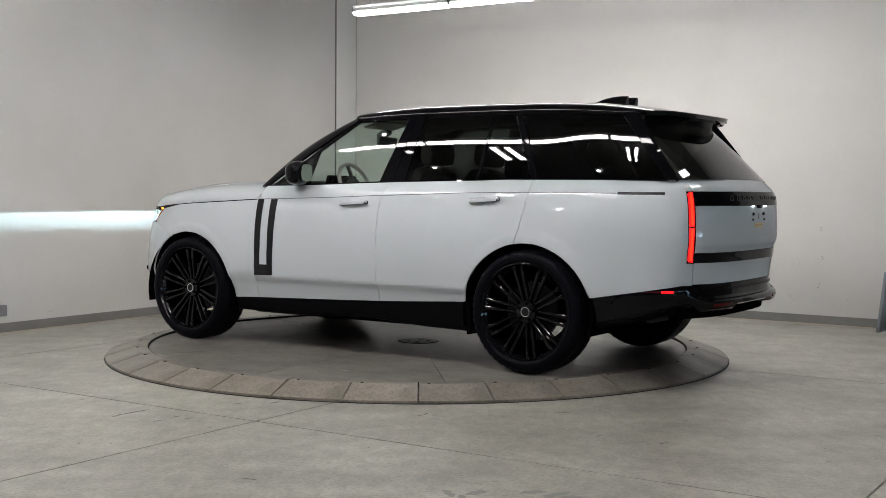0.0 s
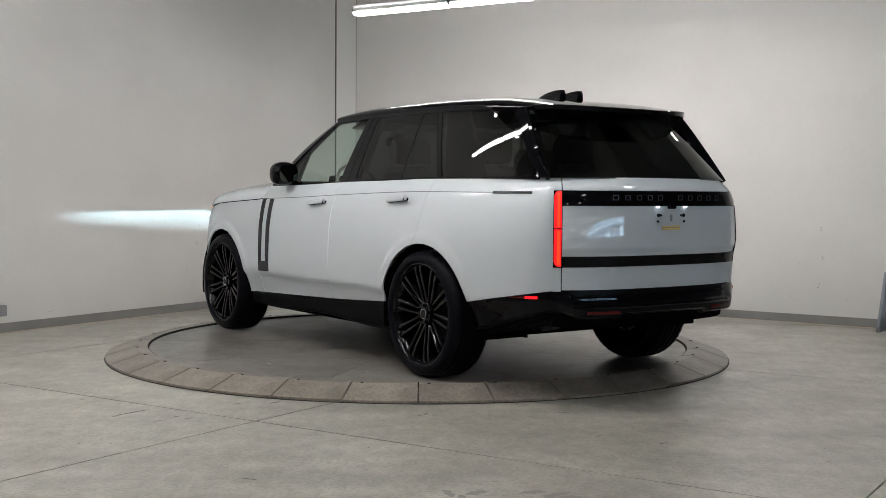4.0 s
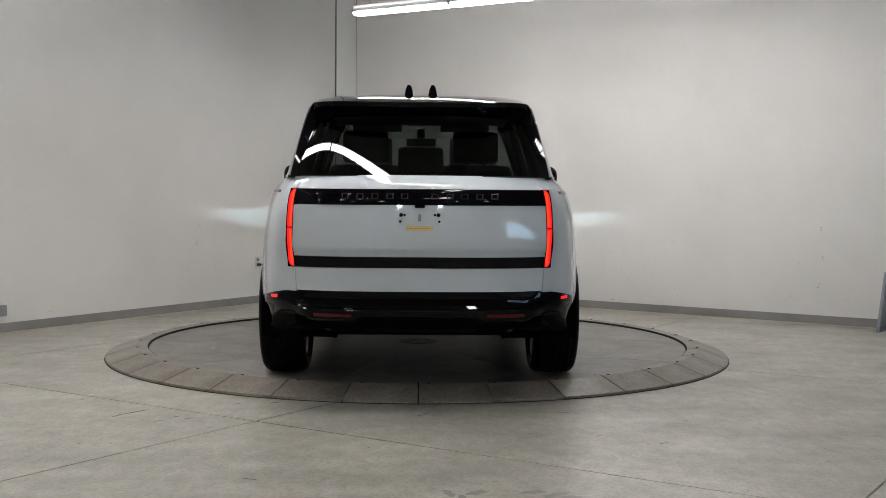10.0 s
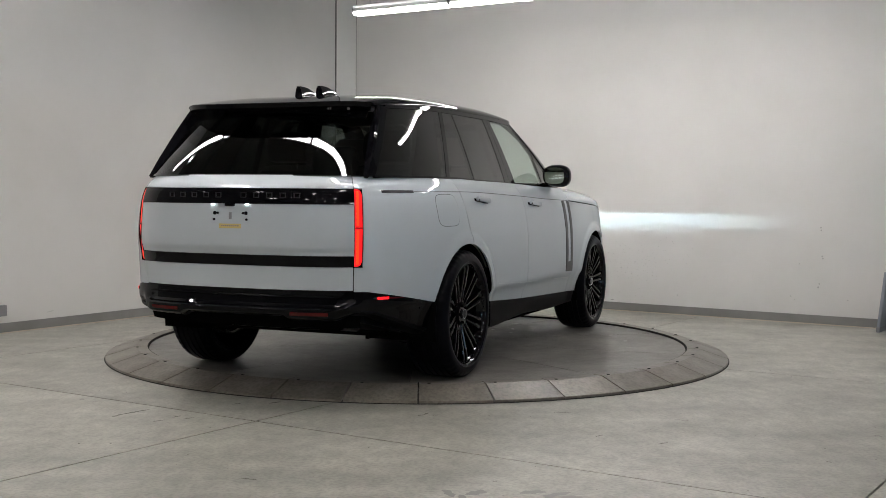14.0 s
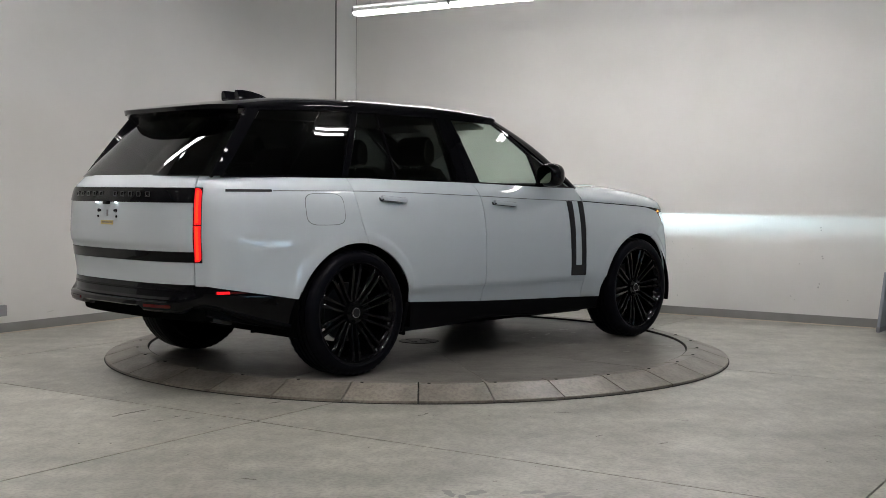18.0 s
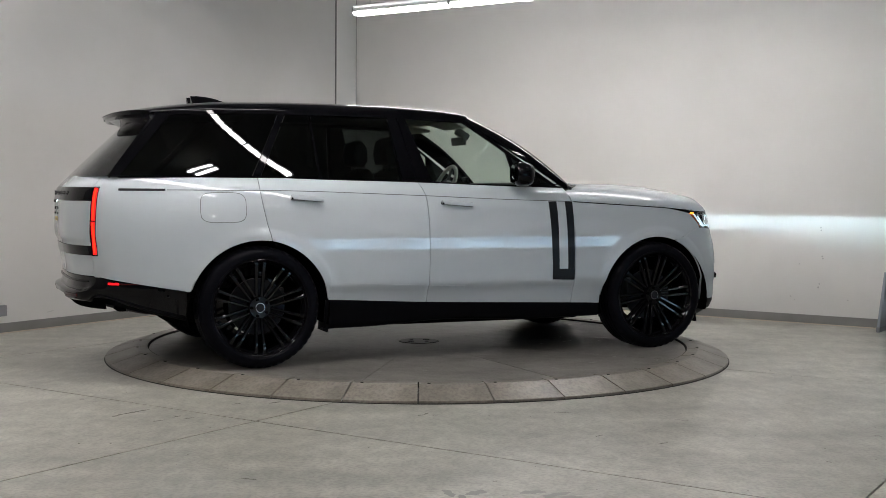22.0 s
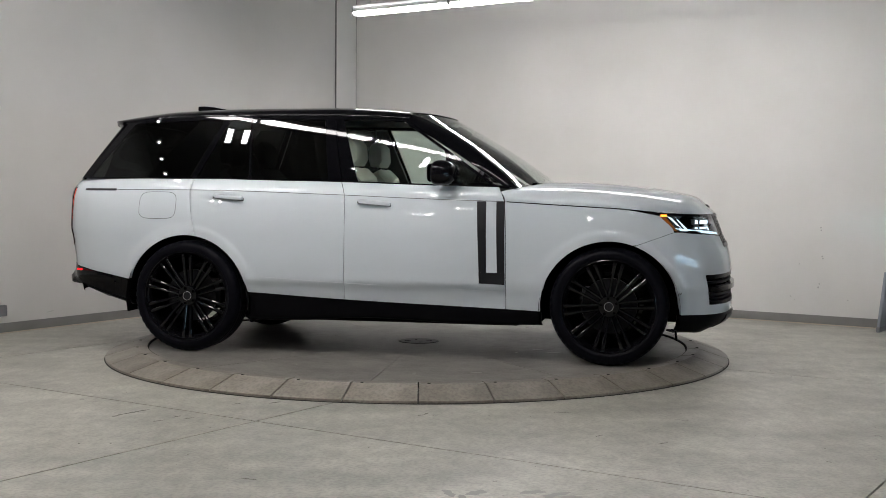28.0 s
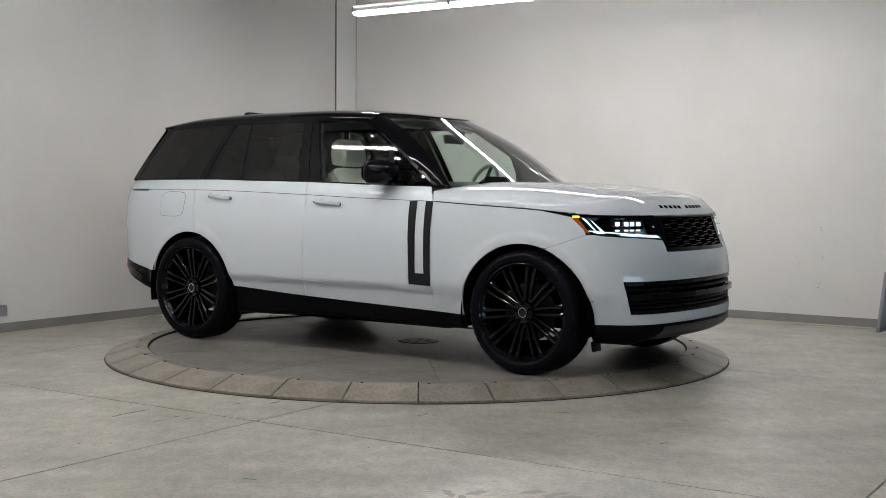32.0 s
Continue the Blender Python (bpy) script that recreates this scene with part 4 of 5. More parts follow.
for side in (1, -1):
    g = [[skin_at(nose_u(y0 + (0.525 - 0.49) * f), z, 0.002) for f, y0 in ((0, 0.465), (1, 0.465))] for z in np.linspace(0.826, 1.06, 12)]
    link("frame", *sheet(g if side < 0 else mirrored(g), 0.03, side > 0), GRILLE, grille)

# lower intake
intake = nose_part("air_intake", (0.815, 0.862), 0.419, 0.635, -0.05, MATT, car, "black slatted lower air intake")
for z0, z1, out, material in ((0.606, 0.634, -0.006, GRILLE), (0.568, 0.586, -0.012, BLACK), (0.515, 0.552, 0.014, GLOSS), (0.483, 0.500, -0.012, BLACK), (0.455, 0.470, -0.012, BLACK), (0.421, 0.443, -0.006, BLACK)):
    y = 0.818 + (z0 - 0.42) * 0.2
    nose_part("slat", (y, y + 0.004), z0, z1, out, material, intake, thick=0.045, m=3)
for side in (1, -1):
    g = [[skin_at(nose_u(y), z, 0.006) for z in (0.532, 0.545, 0.556)] for y in np.linspace(0.50, 0.76, 14)]
    link("fog_lamp", *sheet(g if side < 0 else mirrored(g), 0.02, side > 0), SATIN, intake, "slim unlit lamp strip")

# black lip and grey skid plate
lip_g = []
for u in [at_x(x) for x in (2.088, 2.12, 2.16, 2.2, 2.25)] + list(np.linspace(at_x(2.28), U_MID, 40)):
    y = float(np.interp(u, np.arange(len(OUT_P)), OUT_P[:, 1]))
    low = curve(y, [(0.0, 0.235), (0.55, 0.232), (0.75, 0.205), (0.93, 0.215)])
    lip_g.append([skin_at(u, 0.348, -0.004), skin_at(u, 0.33, 0.0), skin_at(u, 0.27, -0.012)] + [skin_at(u, low, -0.05 - 0.02), skin_at(u, low - 0.004, -0.22)])
link("front_lip", *sheet(full_width(lip_g), 0.01), BLACK, car, "black plastic lower lip")
skid_g = []
for i in range(30):
    s = i / 29
    row = []
    for k in range(5):
        t = k / 4
        y = (0.66 - 0.10 * t) * (1 - s)
        o = (0.004, 0.002, -0.012, -0.04, -0.10)[4 - k]
        row.append(skin_at(nose_u(y), (0.328, 0.30, 0.265, 0.238, 0.226)[4 - k], o + 0.006))
    skid_g.append(row)
link("skid_plate", *sheet(full_width(skid_g), 0.008), SKID, car, "satin grey skid plate")


for side in (1, -1):
    box_part("spray_flap", (0.015, 0.11, 0.07), pose(2.07, side * 0.85, 0.20, 0, -8), BLACK, car, "short dark spray flap", bevel=0.004)


# ---- headlamps ----
def lamp_grid(z_lo, z_hi, ua, ub, out, n=20, m=6):
    return [[skin_at(ua(t) + (ub(t) - ua(t)) * i / (n - 1), z_lo(i / (n - 1)) + (z_hi(i / (n - 1)) - z_lo(i / (n - 1))) * t, out)
             for t in (k / (m - 1) for k in range(m))] for i in range(n)]


def lamp_low(s):
    return 0.937 - 0.034 * s


def lamp_high(s):
    return 1.074 - 0.010 * s


def lamp_rear(t):
    return at_x(2.055 - 0.115 * t)


def lamp_fore(t):
    return nose_u(0.500 + 0.034 * t)


def beam_unit(parent):
    """A hooded projector: a thin emitter under a flat hood that cuts its light level."""
    for nm, size, at, material in (("hood", (0.096, 0.13, 0.002), (0.047, 0, 0.0012), MATT), ("back", (0.002, 0.13, 0.022), (-0.003, 0, -0.008), MATT), ("shield", (0.001, 0.13, 0.004), (0.0030, 0, -0.0024), MATT),
                                   ("cheek", (0.031, 0.002, 0.02), (0.0155, 0.046, -0.008), MATT), ("cheek", (0.031, 0.002, 0.02), (0.0155, -0.046, -0.008), MATT)):
        box_part(nm, size, pose(*at), material, parent)
    link("emitter", [(0.0, -0.012, -0.0003), (0.0, 0.012, -0.0003), (0.0, 0.012, 0.0001), (0.0, -0.012, 0.0001)], [(0, 1, 2, 3)], BEAM, parent, "glowing headlamp source", smooth=False)


for side in (1, -1):
    def put(name, g, material, parent, label="", thick=0.01):
        return link(name, *sheet(g if side > 0 else mirrored(g), thick, side < 0), material, parent, label)

    lamp = put("headlamp", lamp_grid(lamp_low, lamp_high, lamp_rear, lamp_fore, -0.115), LAMP_BOWL, car, "lit LED headlamp behind clear glass", 0.002)
    rim_low = lamp_grid(lambda s: lamp_low(s) - 0.001, lambda s: lamp_low(s) + 0.012, lamp_rear, lamp_fore, 0.0, m=2)
    put("surround", rim_low, GLOSS, lamp, thick=0.1)
    put("surround", lamp_grid(lambda s: lamp_high(s) - 0.022, lambda s: lamp_high(s), lamp_rear, lamp_fore, 0.0, m=2), GLOSS, lamp, thick=0.03)
    put("surround", lamp_grid(lamp_low, lamp_high, lambda t: lamp_fore(t) - 12, lamp_fore, 0.001, n=4), GLOSS, lamp, thick=0.03)
    put("amber_strip", lamp_grid(lambda s: lamp_low(s) + 0.008, lambda s: lamp_high(s) - 0.02, lamp_rear, lambda t: lamp_rear(t) + 13, -0.004, n=3), AMBER_DIM, lamp, "amber side marker strip")
    put("amber_marker", lamp_grid(lambda s: 1.050, lambda s: 1.064, lambda t: at_x(1.955), lambda t: at_x(2.0), -0.001, n=4, m=3), AMBER, lamp, "glowing amber marker")
    for off, wd in ((16, 8), (28, 3)):
        put("light_guide", lamp_grid(lambda s: lamp_low(s) + 0.022, lambda s: lamp_high(s) - 0.022, lambda t: lamp_rear(t) + off, lambda t: lamp_rear(t) + off + wd, -0.02, n=3), DRL, lamp, "glowing white light guide", 0.012)
    put("light_guide", lamp_grid(lambda s: lamp_low(s) + 0.012, lambda s: lamp_low(s) + 0.032, lambda t: lamp_rear(t) + 16, lambda t: nose_u(0.60), -0.014, m=3), DRL, lamp, "glowing white light guide", 0.012)
    put("light_guide", lamp_grid(lambda s: 0.908, lambda s: 0.934, lambda t: nose_u(0.625), lambda t: nose_u(0.505), -0.006, n=6, m=3), DRL, lamp, "glowing white light guide", 0.012)
    for k in range(4):
        y = 0.895 - 0.062 * k
        base = skin_at(nose_u(y), 1.0, -0.055)
        bm = bmesh.new()
        for z, ht in ((1.0125, 0.038), (0.9665, 0.018)):
            box(bm, (0.05, 0.046, ht), pose(base[0], side * base[1], z, 0, 0, side * 30), 0.005)
        proj = part("projector", bm, LAMP_BOWL, lamp)
        bm = bmesh.new()
        for dz, ht in ((0.009, 0.026), (-0.033, 0.010)):
            box(bm, (0.012, 0.030, ht), pose(base[0] + 0.024, side * (base[1] + 0.012), 1.0 + dz, 0, 0, side * 30), 0.003)
        part("projector_glow", bm, DRL_HOT, proj, "bright projector lens")
    unit = new("beam_projector")
    unit.parent = lamp
    unit.matrix_basis = pose(2.225, side * 0.605, 0.9915)
    beam_unit(unit)
    lens = put("lens", lamp_grid(lambda s: lamp_low(s) + 0.004, lambda s: lamp_high(s) - 0.004, lambda t: lamp_rear(t) + 4, lambda t: lamp_fore(t) - 6, 0.003), LENS, lamp, "clear lamp glass", 0.003)
    lens.visible_shadow = False
    # the dark line that runs back from the lamp along the bonnet's edge
    put("lamp_tail", [[skin_at(at_x(x), curve(x, SHUT) - dz * max(0.12, (x - 1.70) / 0.26), 0.003) for dz in (0.030, 0.015, 0.0)] for x in np.linspace(1.70, 1.955, 12)], GLOSS, lamp)


# ---- rear bumper ----
def bumper_profile():
    g = []
    cols = list(np.linspace(0, at_y(0.55), 20)) + list(np.linspace(at_y(0.57), at_x(-2.5), 30)) + [at_x(x) for x in np.linspace(-2.48, -2.098, 14)]
    for u in cols:
        x, y = np.interp(u, np.arange(len(OUT_P)), OUT_P[:, 0]), np.interp(u, np.arange(len(OUT_P)), OUT_P[:, 1])
        w = min(1.0, max(0.0, (0.80 - y) / 0.16))
        w = w * w * (3 - 2 * w)
        top = bumper_top(max(x, -2.66)) - 0.003
        low = curve(x, [(-2.85, 0.47), (-2.66, 0.476), (-2.5, 0.432), (-2.30, 0.37), (-2.10, 0.318)])
        w2 = min(1.0, max(0.0, (0.60 - y) / 0.16))
        w2 = w2 * w2 * (3 - 2 * w2)
        k = min(1.0, max(0.0, (0.385 - y) / 0.05))
        zb = 0.456 + 0.024 * k * k * (3 - 2 * k)
        rear = [(0.624, -0.002), (0.585, -0.006), (0.545, -0.002), (0.530, 0.01), (0.524, 0.032), (0.514, 0.043), (zb + 0.010, 0.042), (zb, 0.030), (zb - 0.006, 0.0), (zb - 0.014, -0.04), (0.42, -0.10), (0.37, -0.25), (0.335, -0.44)]
        flank = [(top, 0.004), (top - 0.02, 0.009)] + [(top - 0.02 + (low + 0.04 - top) * k / 8, 0.010) for k in range(1, 9)] + [(low + 0.015, 0.0), (low, -0.03), (low - 0.004, -0.10)]
        row = []
        for k, ((z1, o1), (z2, o2)) in enumerate(zip(rear, flank)):
            v = w if k < 10 else w2
            z, o = z2 + (z1 - z2) * v, o2 + (o1 - o2) * v
            row.append(skin_at(u, z, o))
        g.append(row[::-1])
    return g


half = bumper_profile()
whole = [[(x, -y, z) for x, y, z in row] for row in half[:0:-1]] + half
rear_bumper = link("rear_bumper", *sheet([row[4:] for row in whole], 0.01), GLOSS, car, "gloss black rear bumper", sharp=28)
link("valance", *sheet([row[:5] for row in whole], 0.01), BLACK, rear_bumper, "matt black lower valance", sharp=28)
# slats in the shadowed step above the blade
for z, o in ((0.588, 0.003),):
    g = [[skin_at(at_y(abs(y)), z + dz, o + do) for dz, do in ((-0.007, -0.012), (-0.005, 0.0), (0.005, 0.001), (0.007, -0.010))] for y in np.linspace(-0.70, 0.70, 41)]
    g = [[(p[0], p[1] if y > 0 else -p[1], p[2]) for p in row] for row, y in zip(g, np.linspace(-0.70, 0.70, 41))]
    link("slat", *sheet(g, 0.004), GRILLE, rear_bumper)
for side in (1, -1):
    g = [[skin_at(at_y(y), z, o) for z, o in ((0.480, 0.0435), (0.490, 0.046), (0.500, 0.0455))] for y in np.linspace(0.395, 0.62, 12)]
    link("reflector", *sheet(g if side > 0 else mirrored(g), 0.006, side < 0), TAIL_DIM, rear_bumper, "dim red reflector")
    g = [[skin_at(at_x(x), z, 0.012) for z in np.linspace(0.572 + (x + 2.60) * 0.03, 0.590 - (x + 2.60) * 0.05, 4)] for x in np.linspace(-2.605, -2.42, 10)]
    link("side_marker", *sheet(g if side > 0 else mirrored(g), 0.006, side < 0), TAIL_DIM, rear_bumper, "red side marker lens")
    g = [[skin_at(at_x(x), z, 0.014) for z in np.linspace(0.574, 0.590, 3)] for x in np.linspace(-2.60, -2.53, 6)]
    link("marker_glow", *sheet(g if side > 0 else mirrored(g), 0.002, side < 0), TAIL_SPOT, rear_bumper, "small glowing red marker")
    for x in (-2.22, 2.10):
        p = skin_at(at_x(x), 0.50 if x < 0 else 0.508, 0.009 if x < 0 else 0.0)
        bm = bmesh.new()
        cyl(bm, 0.010, 0.009, 0.006, pose(p[0], side * p[1], p[2], -90 * side, 0, -12 * side if x > 0 else 8 * side), 16)
        part("parking_sensor", bm, PLASTIC_GREY if x > 0 else BLACK, car)
    # tail pipe behind the valance
    bm = bmesh.new()
    box(bm, (0.16, 0.13, 0.04), pose(-2.36, side * 0.52, 0.37, 0, 12), 0.018)
    part("tail_pipe", bm, SKID, car, "dull steel tail pipe")

# ---- sills, wheel houses, underside ----
sill_g = []
for x in np.linspace(-1.125, 1.115, 40):
    low = curve(x, [(-1.13, 0.222), (-0.8, 0.226), (-0.14, 0.258), (0.62, 0.235), (1.1, 0.245)])
    s = sill(x) - 0.003
    u = at_x(x)
    sill_g.append([skin_at(u, low, -0.10), skin_at(u, low + 0.01, -0.035)] + [skin_at(u, low + 0.02 + (s - low - 0.03) * k / 4, -0.022 + 0.016 * k / 4) for k in range(5)] + [skin_at(u, s, -0.012)])
skin("sill", sill_g, BLACK, car, "black plastic sill panel", both=True)
for hx in (HUB_X, -HUB_X):
    g = []
    for i in range(25):
        a = radians(-12 + 204 * i / 24)
        g.append([(hx + (ARCH_R + 0.006) * math.cos(a), y, HUB_Z - 0.028 + (ARCH_R + 0.006) * math.sin(a)) for y in (0.55, 0.70, 0.85, 1.015)])
    skin("wheel_house", g, MATT, car, thick=0.002, both=True)
    for side in (1, -1):
        box_part("wheel_house_wall", (1.02, 0.02, 0.66), pose(hx, side * 0.545, 0.60), MATT, car)
bm = bmesh.new()
for sx, cx, sy, sz, cz in ((4.0, 0.1, 1.1, 0.22, 0.40), (1.9, 0.0, 1.86, 0.16, 0.32), (0.6, -2.2, 1.1, 0.16, 0.44), (1.0, -1.70, 1.47, 0.20, 0.40), (1.0, 1.62, 1.47, 0.20, 0.38), (0.5, 2.12, 1.1, 0.25, 0.40)):
    box(bm, (sx, sy, sz), pose(cx, 0, cz), 0.02)
for hx in (HUB_X, -HUB_X):
    cyl(bm, 0.045, 0.045, 1.6, pose(hx, 0, HUB_Z - 0.05, 90), 12)
part("underbody", bm, MATT, car, "black underside")
tray = [[(x, hw * f, z) for f in (-1, -0.5, 0, 0.5, 1)] for x, hw, z in ((-2.70, 0.60, 0.462), (-2.55, 0.74, 0.425), (-2.35, 0.82, 0.372), (-2.15, 0.82, 0.330), (-2.02, 0.74, 0.312))]
vs = [p for row in tray for p in row] + [(x, y, 0.50) for row in tray for x, y, z in row]
n = len(tray) * 5
fs = []
for i in range(len(tray) - 1):
    for j in range(4):
        q = (i * 5 + j, i * 5 + j + 1, i * 5 + j + 6, i * 5 + j + 5)
        fs += [q, tuple(n + k for k in q[::-1])]
    for j in (0, 4):
        fs.append((i * 5 + j, i * 5 + j + 5, n + i * 5 + j + 5, n + i * 5 + j))
for i in (0, len(tray) - 1):
    for j in range(4):
        fs.append((i * 5 + j, i * 5 + j + 1, n + i * 5 + j + 1, n + i * 5 + j))
link("rear_tray", vs, fs, BLACK, car, "black plastic tray under the rear bumper", smooth=False)
for side in (1, -1):
    box_part("mud_flap", (0.02, 0.20, 0.07), pose(-1.10, side * 0.86, 0.245, 0, 6), BLACK, car, bevel=0.005)


# ---- outer details ----
def flank_strip(name, x0, x1, z, half_h, out, material, parent, label="", n=16, sides=(1, -1)):
    for side in sides:
        g = [[skin_at(at_x(x), z(x) + dz, out) for dz in (-half_h, 0, half_h)] for x in np.linspace(x0, x1, n)]
        link(name, *sheet(g if side > 0 else mirrored(g), 0.004, side < 0), material, parent, label)


flank_strip("rear_finisher", -2.545, -2.235, lambda x: 1.2135, 0.0075, 0.005, SATIN, car, "slim dark grey finisher")
# grey strip: the waist crease's shade put into colour
flank_strip("waist_line", -2.225, 0.832, lambda x: curve(x, CREASE), 0.0022, 0.0012, WAIST, car, "fine pressed waist line", n=60)
# paler strip: light along the lower crease put into colour
flank_strip("lower_crease", -1.0, 0.85, lambda x: sill(x) + 0.125, 0.0012, 0.0006, CREASE_LIGHT, car, "fine pressed lower crease", n=40)
flank_strip("bonnet_shut", 0.86, 1.70, lambda x: curve(x, SHUT), 0.0035, 0.0015, MATT, car, "dark shut line under the bonnet edge", n=40)
for side in (1, -1):
    # side vents: a U of satin black
    vent = None
    for nm, pts in (("side_vent", ((0.668, 0.565), (0.722, 0.565), (0.710, 1.146), (0.642, 1.146))), ("vent_blade", ((0.800, 0.565), (0.853, 0.560), (0.847, 1.146), (0.784, 1.146))), ("vent_foot", ((0.666, 0.552), (0.854, 0.546), (0.854, 0.632), (0.664, 0.634)))):
        a, b, c, d = pts
        g = []
        for i in range(6):
            s = i / 5
            g.append([skin_at(at_x((a[0] * (1 - s) + b[0] * s) * (1 - t) + (d[0] * (1 - s) + c[0] * s) * t), (a[1] * (1 - s) + b[1] * s) * (1 - t) + (d[1] * (1 - s) + c[1] * s) * t, 0.0035 if nm != "vent_foot" else 0.0042) for t in np.linspace(0, 1, 14)])
        ob = link(nm, *sheet(g if side > 0 else mirrored(g), 0.004, side < 0), SATIN, vent or car, "satin black U-shaped side vent" if vent is None else "")
        vent = vent or ob
    # handles
    for x0, x1, z in ((-1.384, -1.143, 1.157), (-0.250, 0.003, 1.1255)):
        xc = (x0 + x1) / 2
        p = skin_at(at_x(xc), z)
        # black sheet on the skin stands in for the shadow beneath the handle
        g = [[skin_at(at_x(x), z + dz - (x - xc) * 0.077, 0.0015) for dz in (-0.0145, -0.004, 0.006)] for x in np.linspace(x0 + 0.004, x1 - 0.002, 8)]
        shadow_strip = link("handle_recess", *sheet(g if side > 0 else mirrored(g), 0.002, side < 0), MATT, car)
        bm = bmesh.new()
        box(bm, (x1 - x0, 0.026, 0.034), pose(xc, side * (p[1] + 0.022), z + 0.004, 0, 4.4), 0.012)
        h = part("door_handle", bm, WHITE, car, "pop-out white door handle")
        box_part("handle_cap", (0.020, 0.024, 0.020), pose(x0 + 0.012, side * (p[1] + 0.022), z + 0.007), GLOSS, h, bevel=0.006)
        box_part("handle_shade", (x1 - x0 - 0.03, 0.012, 0.004), pose(xc, side * (p[1] + 0.008), z - 0.0115, 0, 4.4), MATT, h)


def round_patch(cx, cz, w, h, r, out, n=40):
    """A rounded rectangle on the right flank, as rings from its centre."""
    pts = []
    for k in range(n):
        a = 2 * math.pi * k / n
        e = 4.2
        c, s = math.cos(a), math.sin(a)
        pts.append((cx + w / 2 * abs(c) ** (2 / e) * (1 if c > 0 else -1), cz + h / 2 * abs(s) ** (2 / e) * (1 if s > 0 else -1)))
    vs = [skin_at(at_x(cx), cz, out)]
    for f in (0.35, 0.7, 1.0):
        vs += [skin_at(at_x(cx + (x - cx) * f), cz + (z - cz) * f, out) for x, z in pts]
    fs = [(0, 1 + k, 1 + (k + 1) % n) for k in range(n)]
    for r_ in range(2):
        fs += [(1 + r_ * n + k, 1 + (r_ + 1) * n + k, 1 + (r_ + 1) * n + (k + 1) % n, 1 + r_ * n + (k + 1) % n) for k in range(n)]
    return [(x, -y, z) for x, y, z in vs], fs


flap_gap = link("flap_gap", *round_patch(-1.850, 1.095, 0.314, 0.208, 0.05, 0.0008), WAIST, car)
link("fuel_flap", *round_patch(-1.850, 1.095, 0.307, 0.201, 0.05, 0.002), WHITE, car, "white rounded fuel flap")

# door mirrors
for side in (1, -1):
    bm = bmesh.new()
    bmesh.ops.create_uvsphere(bm, u_segments=28, v_segments=18, radius=1.0)
    for v in bm.verts:
        x, y, z = v.co
        e = 0.78
        x, y, z = (abs(c) ** e * (1 if c > 0 else -1) for c in (x, y, z))
        v.co = (0.385 + 0.112 * x * (1 if x > 0 else 0.6) + 0.024 * y * -1, side * (1.038 + 0.124 * y), 1.350 + (0.098 - 0.014 * (1 - y) / 2) * z - 0.004 * y)
    mirror = part("door_mirror", bm, GLOSS, car, "gloss black door mirror")
    bm = bmesh.new()
    box(bm, (0.09, 0.16, 0.035), pose(0.46, side * 0.935, 1.275, 0, 0, side * 8), 0.012)
    part("mirror_arm", bm, GLOSS, mirror)
    bm = bmesh.new()
    bmesh.ops.create_circle(bm, cap_ends=True, segments=32, radius=1.0)
    for v in bm.verts:
        x, y, _ = v.co
        x, y = (abs(c) ** 0.6 * (1 if c > 0 else -1) for c in (x, y))
        v.co = (0.3145 - 0.022 * x, side * (1.038 + 0.088 * x), 1.350 + 0.066 * y)
    part("mirror_glass", bm, MIRROR, mirror, "silvered mirror glass", smooth=False)

# roof antennas
for y in (0.078, -0.078):
    bm = bmesh.new()
    rows = []
    for f in np.linspace(0, 1, 12):
        x = -1.885 + 0.29 * f
        h = 0.070 * (1 - f**2.2) + 0.004
        base = roof_z(x) - 0.006
        wd = 0.031 - 0.018 * f
        rows.append([bm.verts.new(c) for c in ((x, y - wd, base), (x - 0.01 * (1 - f), y - wd * 0.62, base + h * 0.75), (x - 0.012 * (1 - f), y - wd * 0.25, base + h), (x - 0.012 * (1 - f), y + wd * 0.25, base + h), (x - 0.01 * (1 - f), y + wd * 0.62, base + h * 0.75), (x, y + wd, base))])
    for p, q in zip(rows, rows[1:]):
        for c in range(5):
            bm.faces.new((p[c], p[c + 1], q[c + 1], q[c]))
    bm.faces.new(rows[0])
    part("roof_antenna", bm, GLOSS, car, "gloss black fin antenna")

# tailgate furniture
for y in (0.118, -0.118):
    p = skin_at(at_y(abs(y)), 1.133, 0.006)
    box_part("plate_lamp", (0.010, 0.022, 0.006), pose(p[0] - 0.004, y, 1.131), PLATE_LAMP, tailgate, "small glowing plate lamp")
p = skin_at(0, 1.125, 0.012)
box_part("camera_pod", (0.03, 0.06, 0.022), pose(p[0] + 0.004, 0, 1.128), GLOSS, tailgate, bevel=0.008)
for y, z, r in ((0.108, 1.078, 0.012), (0.088, 1.078, 0.008), (-0.108, 1.078, 0.012), (-0.088, 1.078, 0.008), (0.113, 1.040, 0.008), (-0.113, 1.040, 0.008)):
    p = skin_at(at_y(abs(y)), z, 0.0)
    bm = bmesh.new()
    cyl(bm, r, r * 0.9, 0.008, pose(p[0] - 0.002, y, z, 0, -90), 14)
    part("screw_boss", bm, BLACK, tailgate)
p = skin_at(0, 1.06, 0.0)
box_part("release_slot", (0.006, 0.018, 0.042), pose(p[0] - 0.001, 0, 1.062), PLASTIC_GREY, tailgate, bevel=0.002)
p = skin_at(0, 1.0, 0.0)
tag_ob = box_part("paper_tag", (0.003, 0.152, 0.027), pose(p[0] - 0.003, 0.0, 1.001, 0, 3), TAG, tailgate, "yellow paper tag")
